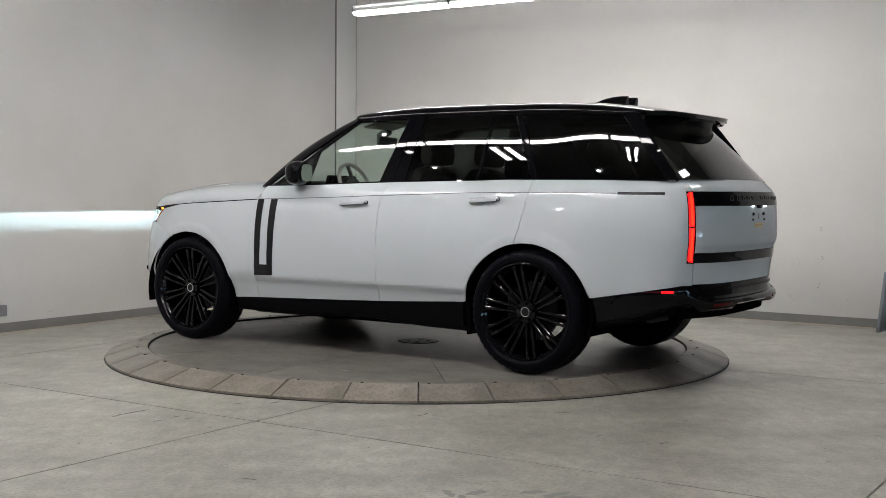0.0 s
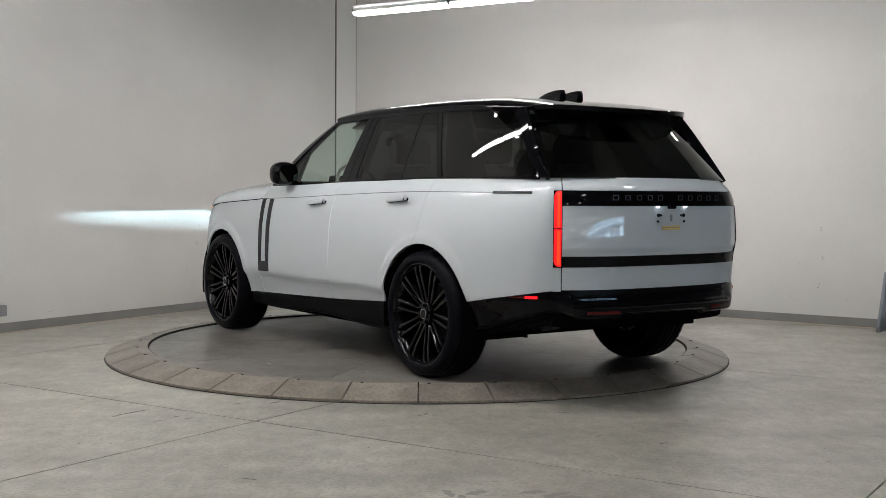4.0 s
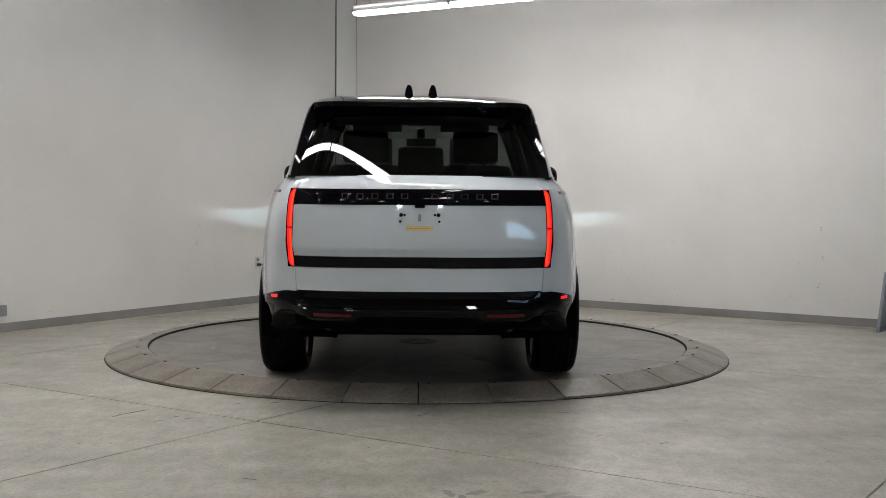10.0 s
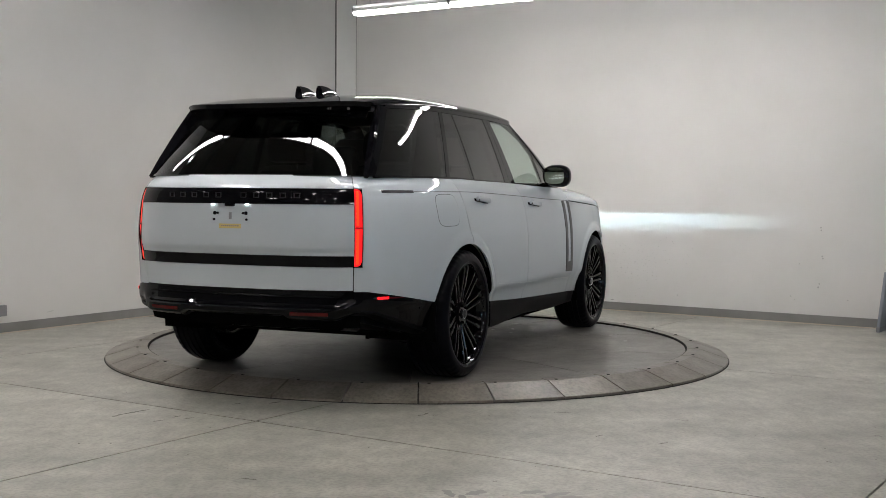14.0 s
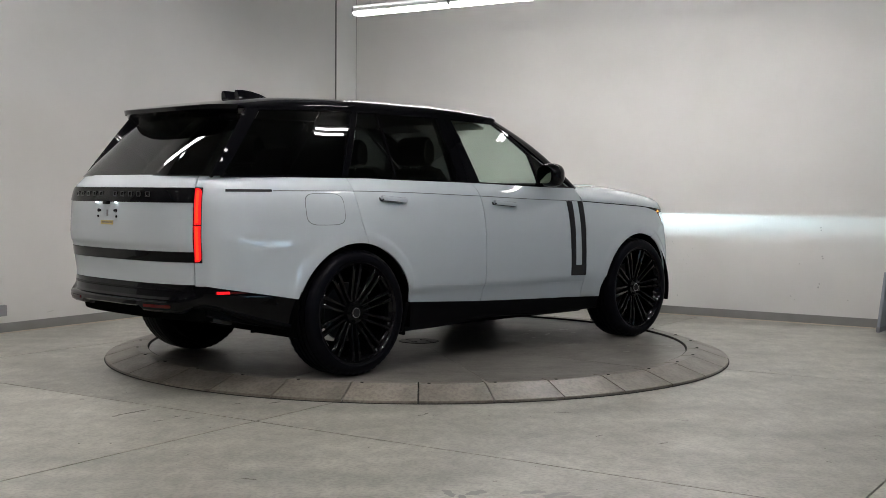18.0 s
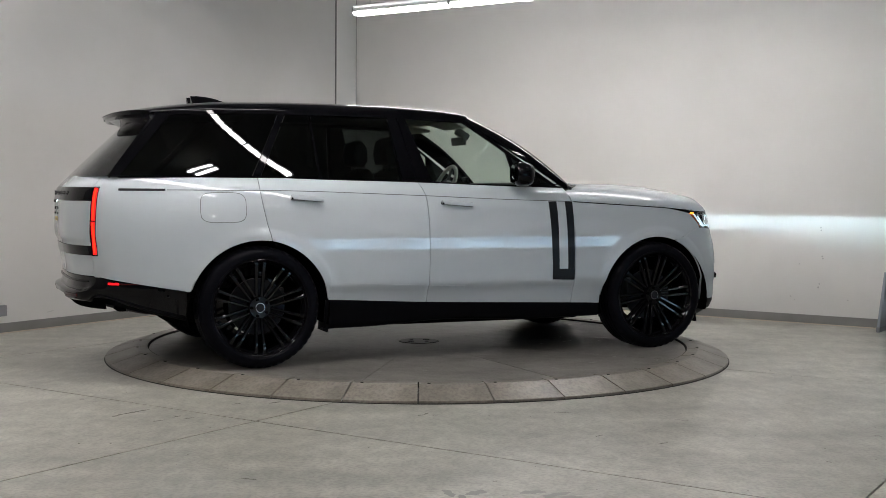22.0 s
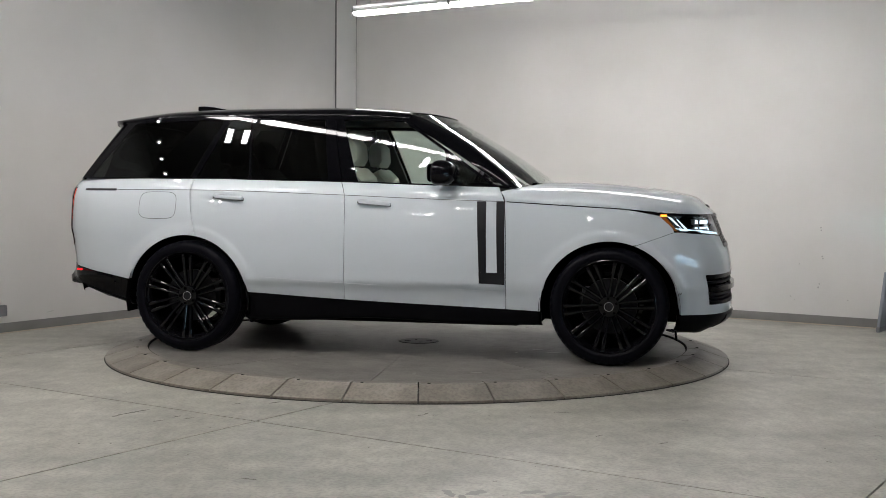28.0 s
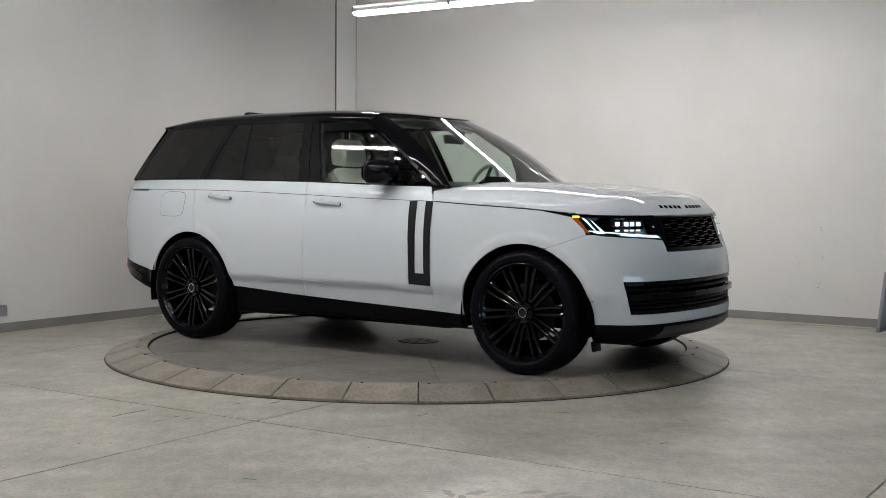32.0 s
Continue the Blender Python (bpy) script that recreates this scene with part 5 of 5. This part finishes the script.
for k in range(9):
    box_part("tag_bar", (0.001, 0.009, 0.006), pose(p[0] - 0.0052, -0.056 + 0.014 * k, 1.002, 0, 3), PLASTIC_GREY, tag_ob)
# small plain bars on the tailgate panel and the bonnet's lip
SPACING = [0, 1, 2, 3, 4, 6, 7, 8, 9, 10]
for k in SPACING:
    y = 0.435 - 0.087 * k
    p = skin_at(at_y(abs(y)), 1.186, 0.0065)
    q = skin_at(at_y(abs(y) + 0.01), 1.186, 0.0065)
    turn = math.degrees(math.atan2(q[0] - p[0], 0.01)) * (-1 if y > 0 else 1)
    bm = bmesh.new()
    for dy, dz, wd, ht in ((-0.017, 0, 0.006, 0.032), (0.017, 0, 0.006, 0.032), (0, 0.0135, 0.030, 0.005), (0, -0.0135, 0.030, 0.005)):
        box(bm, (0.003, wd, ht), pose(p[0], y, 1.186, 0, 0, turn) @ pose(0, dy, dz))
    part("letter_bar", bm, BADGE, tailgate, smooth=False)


def bonnet_at(i, y):
    """A point on the bonnet's i-th row at the given half width."""
    row = np.array(BONNET[i])
    return Vector((float(np.interp(y, row[:, 1], row[:, 0])), y, float(np.interp(y, row[:, 1], row[:, 2]))))


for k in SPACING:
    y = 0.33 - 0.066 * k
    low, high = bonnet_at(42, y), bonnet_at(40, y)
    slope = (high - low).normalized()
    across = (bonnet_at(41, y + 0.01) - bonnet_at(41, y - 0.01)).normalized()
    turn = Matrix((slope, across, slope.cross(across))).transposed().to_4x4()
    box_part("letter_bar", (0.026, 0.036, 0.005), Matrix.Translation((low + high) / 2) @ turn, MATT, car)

# cowl and wipers at the windscreen's foot
g = []
for i in range(33):
    s = -1 + i / 16
    a = screen_point(s, 0.0)
    y = a[1]
    back = bonnet_back(s) + 0.03
    g.append([(a[0] - 0.03, y, a[2] - 0.012), (a[0] + 0.02, y * 1.01, a[2] - 0.016), (max(back, a[0] + 0.04), y * 1.03, a[2] - 0.03)])
skin("cowl", g, BLACK, car, "black plastic cowl", flip=True)
for y0, y1 in ((0.55, -0.05), (0.05, -0.62)):
    bm = bmesh.new()
    a, b = Vector(screen_point(y0 / 0.83, 0.0)), Vector(screen_point(y1 / 0.83, 0.02))
    d = b - a
    box(bm, (d.length, 0.014, 0.018), Matrix.Translation((a + b) / 2 + Vector((0.0, 0, 0.006))) @ d.to_track_quat("X", "Z").to_matrix().to_4x4(), 0.004)
    part("wiper", bm, MATT, car)

# ---- cabin ----
def seat_part(name, pts, width, material, parent, cx, cy, label=""):
    """An upholstered block: a side outline swept across its width with rounded shoulders."""
    bm = bmesh.new()
    rows = []
    for f, k in ((-1, 0.86), (-0.9, 0.97), (-0.55, 1.0), (0, 0.985), (0.55, 1.0), (0.9, 0.97), (1, 0.86)):
        mx, mz = sum(p[0] for p in pts) / len(pts), sum(p[1] for p in pts) / len(pts)
        rows.append([bm.verts.new((cx + mx + (x - mx) * k, cy + f * width / 2, mz + (z - mz) * k)) for x, z in pts])
    n = len(pts)
    for p, q in zip(rows, rows[1:]):
        for c in range(n):
            bm.faces.new((p[c], p[(c + 1) % n], q[(c + 1) % n], q[c]))
    bm.faces.new(rows[0]), bm.faces.new(rows[-1][::-1])
    return part(name, bm, material, parent, label, sharp=50)


def cabin_seat(cx, cy, material, label, width=0.52, drop=0.0):
    base = seat_part("seat", [(-0.22, 0.62), (0.30, 0.60), (0.34, 0.70), (0.30, 0.78), (0.0, 0.75), (-0.22, 0.74)], width, material, car, cx, cy, label)
    seat_part("backrest", [(-0.20, 0.70), (-0.34, 0.74), (-0.44, 1.20), (-0.45, 1.36), (-0.38, 1.40), (-0.31, 1.33), (-0.26, 1.05), (-0.16, 0.80)], width * 0.96, material, base, cx, cy)
    seat_part("headrest", [(x, z - drop) for x, z in ((-0.47, 1.42), (-0.49, 1.50), (-0.47, 1.60), (-0.42, 1.63), (-0.37, 1.58), (-0.36, 1.46), (-0.39, 1.41))], 0.31, material, base, cx, cy)
    for dy in (-0.06, 0.06):
        bm = bmesh.new()
        cyl(bm, 0.007, 0.007, 0.12, pose(cx - 0.425, cy + dy, 1.39, 0, -8), 10)
        part("headrest_post", bm, CHROME, base)


for cy in (0.38, -0.38):
    cabin_seat(-0.02, cy, LEATHER, "cream leather front seat")
    cabin_seat(-1.05, cy, DARK_TRIM, "dark leather rear seat", 0.54)
cabin_seat(-1.08, 0.0, DARK_TRIM, "dark leather rear seat", 0.24, 0.11)
bm = bmesh.new()
box(bm, (3.5, 1.72, 0.06), pose(-0.75, 0, 0.50))
part("cabin_floor", bm, MATT, car)
bm = bmesh.new()
box(bm, (0.55, 1.62, 0.10), pose(0.80, 0, 1.225, 0, 4), 0.04)
box(bm, (0.35, 1.60, 0.45), pose(0.72, 0, 0.98), 0.05)
box(bm, (0.05, 0.30, 0.16), pose(0.50, 0.0, 1.20, 0, -12), 0.01)
box(bm, (0.9, 0.26, 0.25), pose(0.15, 0, 0.75), 0.04)
part("dashboard", bm, DARK_TRIM, car, "dark dashboard and console")
bm = bmesh.new()
box(bm, (0.02, 0.36, 0.14), pose(0.52, 0.38, 1.27, 0, -14), 0.02)
part("instrument_screen", bm, GLOSS, car)
# steering wheel
wheel_m = pose(0.37, 0.38, 1.265, 0, -66, 0)
bm = bmesh.new()
R0, R1, N0, N1 = 0.180, 0.016, 40, 10
ring = [[bm.verts.new(((R0 + R1 * math.cos(b)) * math.cos(a), (R0 + R1 * math.cos(b)) * math.sin(a), R1 * math.sin(b))) for b in (2 * math.pi * j / N1 for j in range(N1))] for a in (2 * math.pi * i / N0 for i in range(N0))]
for i in range(N0):
    for j in range(N1):
        bm.faces.new((ring[i][j], ring[(i + 1) % N0][j], ring[(i + 1) % N0][(j + 1) % N1], ring[i][(j + 1) % N1]))
bmesh.ops.transform(bm, matrix=wheel_m, verts=bm.verts)
steer = part("steering_wheel", bm, STEER, car, "pale grey steering wheel rim")
bm = bmesh.new()
cyl(bm, 0.06, 0.055, 0.05, wheel_m @ pose(0, 0, -0.01), 24)
for a in (0, 180, 270):
    box(bm, (0.14, 0.035, 0.018), wheel_m @ pose(0, 0, 0, 0, 0, a) @ pose(0.11, 0, -0.005), 0.006)
part("wheel_boss", bm, DARK_TRIM, steer)
# headlining, rear-view mirror, visors, parcel cover, door tops
g = []
for i in range(30):
    f = i / 29
    row = []
    for j in range(15):
        s = (-1 + j / 7) * 0.97
        x = -2.30 + (0.20 + 2.30 - 0.14 * abs(s) ** 2) * f
        p = roof_point(x, s * 0.96)
        row.append((x, p[1], min(p[2], 1.90) - 0.045))
    g.append(row)
skin("headlining", g, LINER, car, "grey cloth headlining", thick=0.01, flip=True)
box_part("cabin_mirror", (0.03, 0.25, 0.07), pose(0.33, 0.0, 1.63, 0, -10), DARK_TRIM, car, bevel=0.012)
box_part("mirror_stem", (0.12, 0.07, 0.06), pose(0.36, 0.0, 1.69, 0, 30), DARK_TRIM, car, bevel=0.015)
for y in (0.36, -0.36):
    box_part("sun_visor", (0.17, 0.40, 0.018), pose(0.06, y, 1.735, 0, 14), LINER, car, bevel=0.006)
box_part("boot_cover", (0.75, 1.42, 0.03), pose(-2.10, 0, 1.18), DARK_TRIM, car, bevel=0.01)
for side in (1, -1):
    g = [[(x, side * (house_y(x, 1.29) - 0.03 - 0.05 * k), belt(x) - 0.015 - 0.02 * k) for k in range(3)] for x in np.linspace(-2.4, 0.75, 20)]
    link("door_top", *sheet(g, 0.2, side > 0), DARK_TRIM, car)
for side in (1, -1):
    for nm, corners in (("middle_pillar_trim", ((-0.50, 1.27), (-0.29, 1.27), (-0.46, 1.75), (-0.56, 1.75))), ("rear_pillar_trim", ((-2.05, 1.28), (-1.60, 1.28), (-1.40, 1.76), (-1.62, 1.76)))):
        g = house_patch(*corners, out=-0.05, n=4, m=6)
        link(nm, *sheet(g if side > 0 else mirrored(g), 0.03, side < 0), DARK_TRIM, car)

# ---- glazed window band behind the camera, with daylight outside ----
def door_place(along, out=0.0, z=0.0):
    d = (FAR_END - RIGHT_END).normalized()
    n = Vector((-d.y, d.x))
    p = RIGHT_END + d * along + n * out
    return pose(p.x, p.y, z, 0, 0, math.degrees(math.atan2(d.y, d.x)))


x0, x1, z0, z1 = DOOR_HOLE
window = new("window_1")
window.matrix_world = door_place((x0 + x1) / 2, 0.10, z0)
tagged(window, "wide glazed hall window band with grey aluminium mullions", "window", kind="structure")
W, H = x1 - x0, z1 - z0
bm = bmesh.new()
for x in (-W / 2 + 0.04, W / 2 - 0.04):
    box(bm, (0.08, 0.08, H), pose(x, 0, H / 2))
for z in (0.04, H - 0.04):
    box(bm, (W - 0.16, 0.08, 0.08), pose(0, 0, z))
part("window_frame", bm, STEEL_GREY, window, smooth=False)
for k in range(1, 7):
    box_part("mullion", (0.07, 0.06, H - 0.16), pose(-W / 2 + W * k / 7, 0, H / 2), STEEL_GREY, window)
box_part("transom", (W - 0.16, 0.055, 0.06), pose(0, 0, H * 0.55), STEEL_GREY, window)
for i in range(7):
    for j in range(2):
        p = box_part("pane", (W / 7 - 0.08, 0.008, H / 2 - 0.07), pose(-W / 2 + W * (i + 0.5) / 7, 0.004, H * (j + 0.5) / 2), LENS, window)
        p.visible_shadow = False
back = box_part("backdrop", (12, 0.05, 5.5), pose(0, 0, 2.75), DAY)
back.matrix_world = door_place((x0 + x1) / 2, 2.2)
tagged(back, "plain pale blue daylight outside the hall window", "backdrop", kind="structure")


# ---- small things on walls and floor ----
def on_wall(p, q, along, z, out=0.0):
    """A place on a hall wall, by its distance from p."""
    d = (q - p).normalized()
    n = Vector((d.y, -d.x))
    c = p + d * along + n * out
    return pose(c.x, c.y, z, 0, 0, math.degrees(math.atan2(d.y, d.x)))


# double socket with a plugged-in cable, on the long left wall
socket = new("wall_socket")
socket.matrix_world = on_wall(CORNER, LEFT_END, 1.909, 0.478) @ pose(0, 0, 0, 0, 0, 180)
box_part("plate", (0.075, 0.006, 0.122), pose(0, -0.003, 0), PLASTIC_WHITE, socket, "pale steel cover plate", 0.003)
for z in (0.028, -0.028):
    box_part("outlet", (0.036, 0.004, 0.034), pose(0, -0.007, z), PLASTIC_GREY, socket, "grey outlet face", 0.004)
    for x in (-0.008, 0.008):
        box_part("slot", (0.003, 0.002, 0.012), pose(x, -0.0095, z), MATT, socket)
tagged(socket, "steel double wall socket above the baseboard", "socket")
base = socket.matrix_world


def tube(name, pts, r, material, parent, n=8):
    """A round cable through a few points, smoothed."""
    pts = [Vector(p) for p in pts]
    path = []
    for i in range(len(pts) - 1):
        a, b, c, d = pts[max(i - 1, 0)], pts[i], pts[i + 1], pts[min(i + 2, len(pts) - 1)]
        for k in range(8):
            t = k / 8
            path.append(0.5 * ((2 * b) + (c - a) * t + (2 * a - 5 * b + 4 * c - d) * t * t + (3 * b - a - 3 * c + d) * t**3))
    path.append(pts[-1])
    vs, fs = [], []
    for i, p in enumerate(path):
        d = (path[min(i + 1, len(path) - 1)] - path[max(i - 1, 0)]).normalized()
        s = d.cross(Vector((0, 0, 1)))
        s = s.normalized() if s.length > 1e-4 else Vector((1, 0, 0))
        u = s.cross(d)
        vs += [p + r * (s * math.cos(2 * math.pi * k / n) + u * math.sin(2 * math.pi * k / n)) for k in range(n)]
    for i in range(len(path) - 1):
        fs += [(i * n + k, i * n + (k + 1) % n, (i + 1) * n + (k + 1) % n, (i + 1) * n + k) for k in range(n)]
    return link(name, vs, fs, material, parent)


cable = new("power_cable")
cable.matrix_world = base
box_part("plug", (0.03, 0.04, 0.03), pose(0, -0.03, -0.028), CABLE, cable, "black plug", 0.006)
tube("cord", [(0.0, -0.045, -0.028), (0.06, -0.07, -0.03), (0.12, -0.06, -0.12), (0.20, -0.05, -0.28), (0.30, -0.06, -0.37), (0.42, -0.08, -0.43), (0.52, -0.12, -0.473), (0.66, -0.18, -0.474)], 0.006, CABLE, cable)
box_part("connector", (0.12, 0.05, 0.05), pose(0.60, -0.24, -0.452), CABLE, cable, "black cable connector", 0.012)
tube("cord", [(0.54, -0.25, -0.470), (0.42, -0.32, -0.472), (0.30, -0.36, -0.472), (0.32, -0.46, -0.472), (0.22, -0.56, -0.472), (0.14, -0.60, -0.472), (0.16, -0.66, -0.472), (0.34, -0.70, -0.472)], 0.006, CABLE, cable)
tagged(cable, "black power cable plugged in and trailing on the floor", "cable")

# grey junction box at the wall's near end
jb = box_part("junction_box", (0.09, 0.045, 0.10), pose(0, -0.0225, 0), PLASTIC_GREY, bevel=0.006)
jb.matrix_world = on_wall(CORNER, LEFT_END, 5.42, 0.208) @ pose(0, 0, 0, 0, 0, 180)
tagged(jb, "small grey junction box low on the wall", "junction box")

# grey panel leaning on the long right wall
lean = new("leaning_panel")
lean.matrix_world = on_wall(CORNER, RIGHT_END, 6.66, 0.0)
bm = bmesh.new()
box(bm, (0.03, 0.34, 0.55), pose(0, -0.18, 0.30, 0, 6), 0.006)
part("board", bm, PANEL_GREY, lean)
bm = bmesh.new()
box(bm, (0.035, 0.36, 0.05), pose(-0.028, -0.18, 0.026), 0.004)
part("foot", bm, PLASTIC_GREY, lean)
tagged(lean, "blue-grey board standing on the floor against the wall", "board")

# old screw holes and scuffs on the walls
holes = 0
for along, z, w, h in ((5.970, 0.973, 0.016, 0.018), (5.972, 0.945, 0.014, 0.018), (5.990, 0.685, 0.020, 0.014), (5.995, 0.662, 0.018, 0.018), (5.966, 0.408, 0.018, 0.014), (5.955, 0.372, 0.020, 0.022), (5.76, 0.600, 0.016, 0.010),
                       (5.68, 0.27, 0.016, 0.012), (5.72, 0.235, 0.012, 0.01), (6.25, 0.26, 0.014, 0.01), (3.68, 0.118, 0.05, 0.012), (4.45, 0.21, 0.014, 0.012), (3.2, 0.36, 0.02, 0.01)):
    bm = bmesh.new()
    bmesh.ops.create_circle(bm, cap_ends=True, segments=10, radius=0.5, matrix=pose(0, -0.0025, 0, 90) @ Matrix.Diagonal((w, h, 1, 1)))
    ob = part("wall_mark", bm, SCUFF, smooth=False)
    ob.matrix_world = on_wall(CORNER, RIGHT_END, along, z)
    tagged(ob, "filled grey screw hole in the painted wall", "wall mark", "marks on the wall")
for along, z, w, h, tilt in ((3.05, 0.452, 0.022, 0.030, 20), (4.86, 0.155, 0.09, 0.012, 8), (2.62, 0.46, 0.018, 0.04, -20), (2.86, 0.92, 0.05, 0.022, 0), (2.90, 0.73, 0.05, 0.055, 15), (2.38, 0.40, 0.01, 0.03, -10), (3.7, 0.05, 0.012, 0.012, 0)):
    bm = bmesh.new()
    bmesh.ops.create_circle(bm, cap_ends=True, segments=12, radius=0.5, matrix=pose(0, -0.0025, 0, 90, 0, 0) @ Matrix.Rotation(radians(tilt), 4, "Z") @ Matrix.Diagonal((w, h, 1, 1)))
    ob = part("wall_scuff", bm, SCUFF_FAINT, smooth=False)
    ob.matrix_world = on_wall(CORNER, LEFT_END, along, z) @ pose(0, 0, 0, 0, 0, 180)
    tagged(ob, "faint grey rub mark on the painted wall", "scuff", "marks on the wall")

# a rubbed patch of fine specks on the long right wall
rng = random.Random(23)
vs, fs = [], []
for k in range(210):
    x, z = rng.gauss(0, 0.24), rng.gauss(0, 0.15)
    x, z = x + 0.5 * z, z
    r, q = rng.uniform(0.0016, 0.005), rng.uniform(0, 6)
    m = len(vs)
    vs += [(x + r * rng.uniform(0.5, 1.6) * math.cos(q + a), -0.0025, z + r * rng.uniform(0.5, 1.4) * math.sin(q + a)) for a in (0, 1.25, 2.5, 3.75, 5.0)]
    fs.append(tuple(range(m, m + 5)))
specks = link("wall_specks", vs, fs, SCUFF, smooth=False)
specks.matrix_world = on_wall(CORNER, RIGHT_END, 3.95, 0.55)
tagged(specks, "patch of fine grey specks on the painted wall", "specks", kind="stuff")


# damp marks on the floor towards the camera
def blot(name, cx, cy, w, h, turn, material, parent=None, z=0.0006, seed=0):
    rng = random.Random(seed)
    n = 18
    k1, k2 = rng.random() * 6, rng.random() * 6
    vs = [(0, 0, 0)]
    for k in range(n):
        a = 2 * math.pi * k / n
        r = 0.5 * (1 + 0.28 * math.sin(2 * a + k1) + 0.18 * math.sin(5 * a + k2))
        vs.append((w * r * math.cos(a), h * r * math.sin(a), 0))
    fs = [(0, 1 + k, 1 + (k + 1) % n) for k in range(n)]
    ob = link(name, vs, fs, material, parent, smooth=False)
    ob.matrix_basis = pose(cx, cy, z, 0, 0, turn)
    return ob


SCRAPES = [(-1.68, -2.79, 0.192, 0.026, 48.0), (-1.63, -2.72, 0.094, 0.018, 48.0), (-1.74, -2.89, 0.06, 0.017, 48.0), (-1.39, -2.9, 0.054, 0.017, 46.0), (-1.31, -2.95, 0.053, 0.017, 45.0), (-1.46, -3.02, 0.074, 0.016, 46.0), (-1.74, -3.62, 0.013, 0.02, 44.0), (-2.09, -2.35, 0.021, 0.03, 51.0), (-0.88, -2.44, 0.071, 0.029, 46.0), (-1.11, -2.49, 0.06, 0.019, 46.0), (0.02, -2.83, 0.052, 0.017, 41.0), (0.1, -2.83, 0.035, 0.017, 40.0), (1.28, -3.58, 0.057, 0.014, 33.0), (0.97, -3.4, 0.042, 0.015, 35.0), (0.35, -4.39, 0.025, 0.01, 32.0), (0.05, -2.78, 0.04, 0.018, 41.0)]
STAIN_AT = [(0.135, -4.60, 0.05, 0.10, 20), (0.19, -4.655, 0.04, 0.05, 60), (0.255, -4.59, 0.07, 0.09, -30), (0.50, -4.58, 0.09, 0.07, 10), (0.60, -4.62, 0.12, 0.06, 30), (0.66, -4.67, 0.09, 0.06, 40), (0.56, -4.68, 0.05, 0.04, 0)]
for k, (x, y, w, h, t) in enumerate(STAIN_AT):
    tagged(blot("floor_stain", x, y, w, h, t, WATER_STAIN, seed=k), "dark damp spot on the concrete floor", "stain", "stains on the floor")
rng = random.Random(5)
for k in range(16):
    a, b_ = rng.uniform(0.8, 8.5), rng.uniform(5.0, 9.2)
    p = on_floor(a, b_)
    tagged(blot("floor_nick", p.x, p.y, rng.uniform(0.01, 0.09), rng.uniform(0.006, 0.018), rng.uniform(-60, 0), NICK, seed=40 + k), "small worn nick in the concrete floor", "nick", "nicks in the floor")

# short scrapes and fine grit on the floor
for k, (x, y, w, h, t) in enumerate(SCRAPES):
    tagged(blot("floor_nick", x, y, w, h, t, NICK, seed=200 + k), "dark scrape in the concrete floor", "nick", "nicks in the floor")
rng = random.Random(11)
vs, fs = [], []
for k in range(420):
    p = on_floor(rng.uniform(-0.5, 10), rng.uniform(0.3, 9.6))
    if p.length < 2.6:
        continue
    r, q = rng.uniform(0.002, 0.006), rng.uniform(0, 6)
    m = len(vs)
    vs += [(p.x + r * rng.uniform(0.6, 1.5) * math.cos(q + a), p.y + r * rng.uniform(0.6, 1.5) * math.sin(q + a), 0.0007) for a in (0, 1.25, 2.5, 3.75, 5.0)]
    fs.append(tuple(range(m, m + 5)))
tagged(link("floor_grit", vs, fs, NICK, smooth=False), "fine dark grit scattered on the concrete floor", "grit", kind="stuff")

# flecks and stains that ride on the disc
FLECKS = [(1.02, -0.28, 0.07, 0.025, 0), (1.16, -0.42, 0.10, 0.03, 1), (1.24, -0.16, 0.06, 0.02, 0), (1.42, -0.50, 0.05, 0.02, 1), (0.88, -0.50, 0.04, 0.02, 0), (1.55, -0.30, 0.09, 0.03, 0),
          (0.75, -1.55, 0.10, 0.03, 2), (1.05, -1.35, 0.06, 0.025, 2), (1.25, -1.62, 0.05, 0.02, 2), (0.35, -1.70, 0.08, 0.03, 2), (-0.55, -1.5, 0.05, 0.02, 2), (-1.2, 1.2, 0.07, 0.03, 2), (-0.5, 1.6, 0.06, 0.02, 0),
          (0.6, 1.5, 0.08, 0.03, 2), (-1.5, 0.9, 0.05, 0.02, 1), (1.4, 1.0, 0.06, 0.02, 2), (1.75, -0.7, 0.06, 0.02, 2), (-1.75, -0.6, 0.07, 0.02, 2)]
for k, (x, y, w, h, kind) in enumerate(FLECKS):
    blot("fleck", x, y, w, h, 30 * k, (PAINT_FLAKE, PAINT_FLAKE, WATER_STAIN)[kind], table, 0.0008, 80 + k)


# ---- car and disc turn together ----
TURN = [(0.0, 144.84), (1.0, 139.36), (2.0, 133.92), (3.5, 125.87), (5.5, 115.44), (7.0, 107.45), (8.0, 101.79), (9.0, 95.94), (10.0, 89.86),
        (11.0, 83.82), (12.0, 77.86), (13.0, 72.02), (14.5, 63.63), (16.5, 52.67), (18.0, 44.47), (19.0, 38.88), (20.0, 33.17), (21.0, 27.44),
        (22.0, 21.82), (23.0, 16.36), (24.0, 10.92), (25.5, 2.25), (27.5, -9.60), (28.5, -15.59), (30.0, -24.62), (31.0, -30.47), (32.0, -36.13)]


def motions():
    seat = pose(0.0115, -0.0092, 0)
    walk(car, [(t, pose(0, 0, DISC_Z, 0, 0, a) @ seat) for t, a in TURN])
    walk(table, [(t, pose(0, 0, TABLE_Z, 0, 0, a)) for t, a in TURN])


motions()
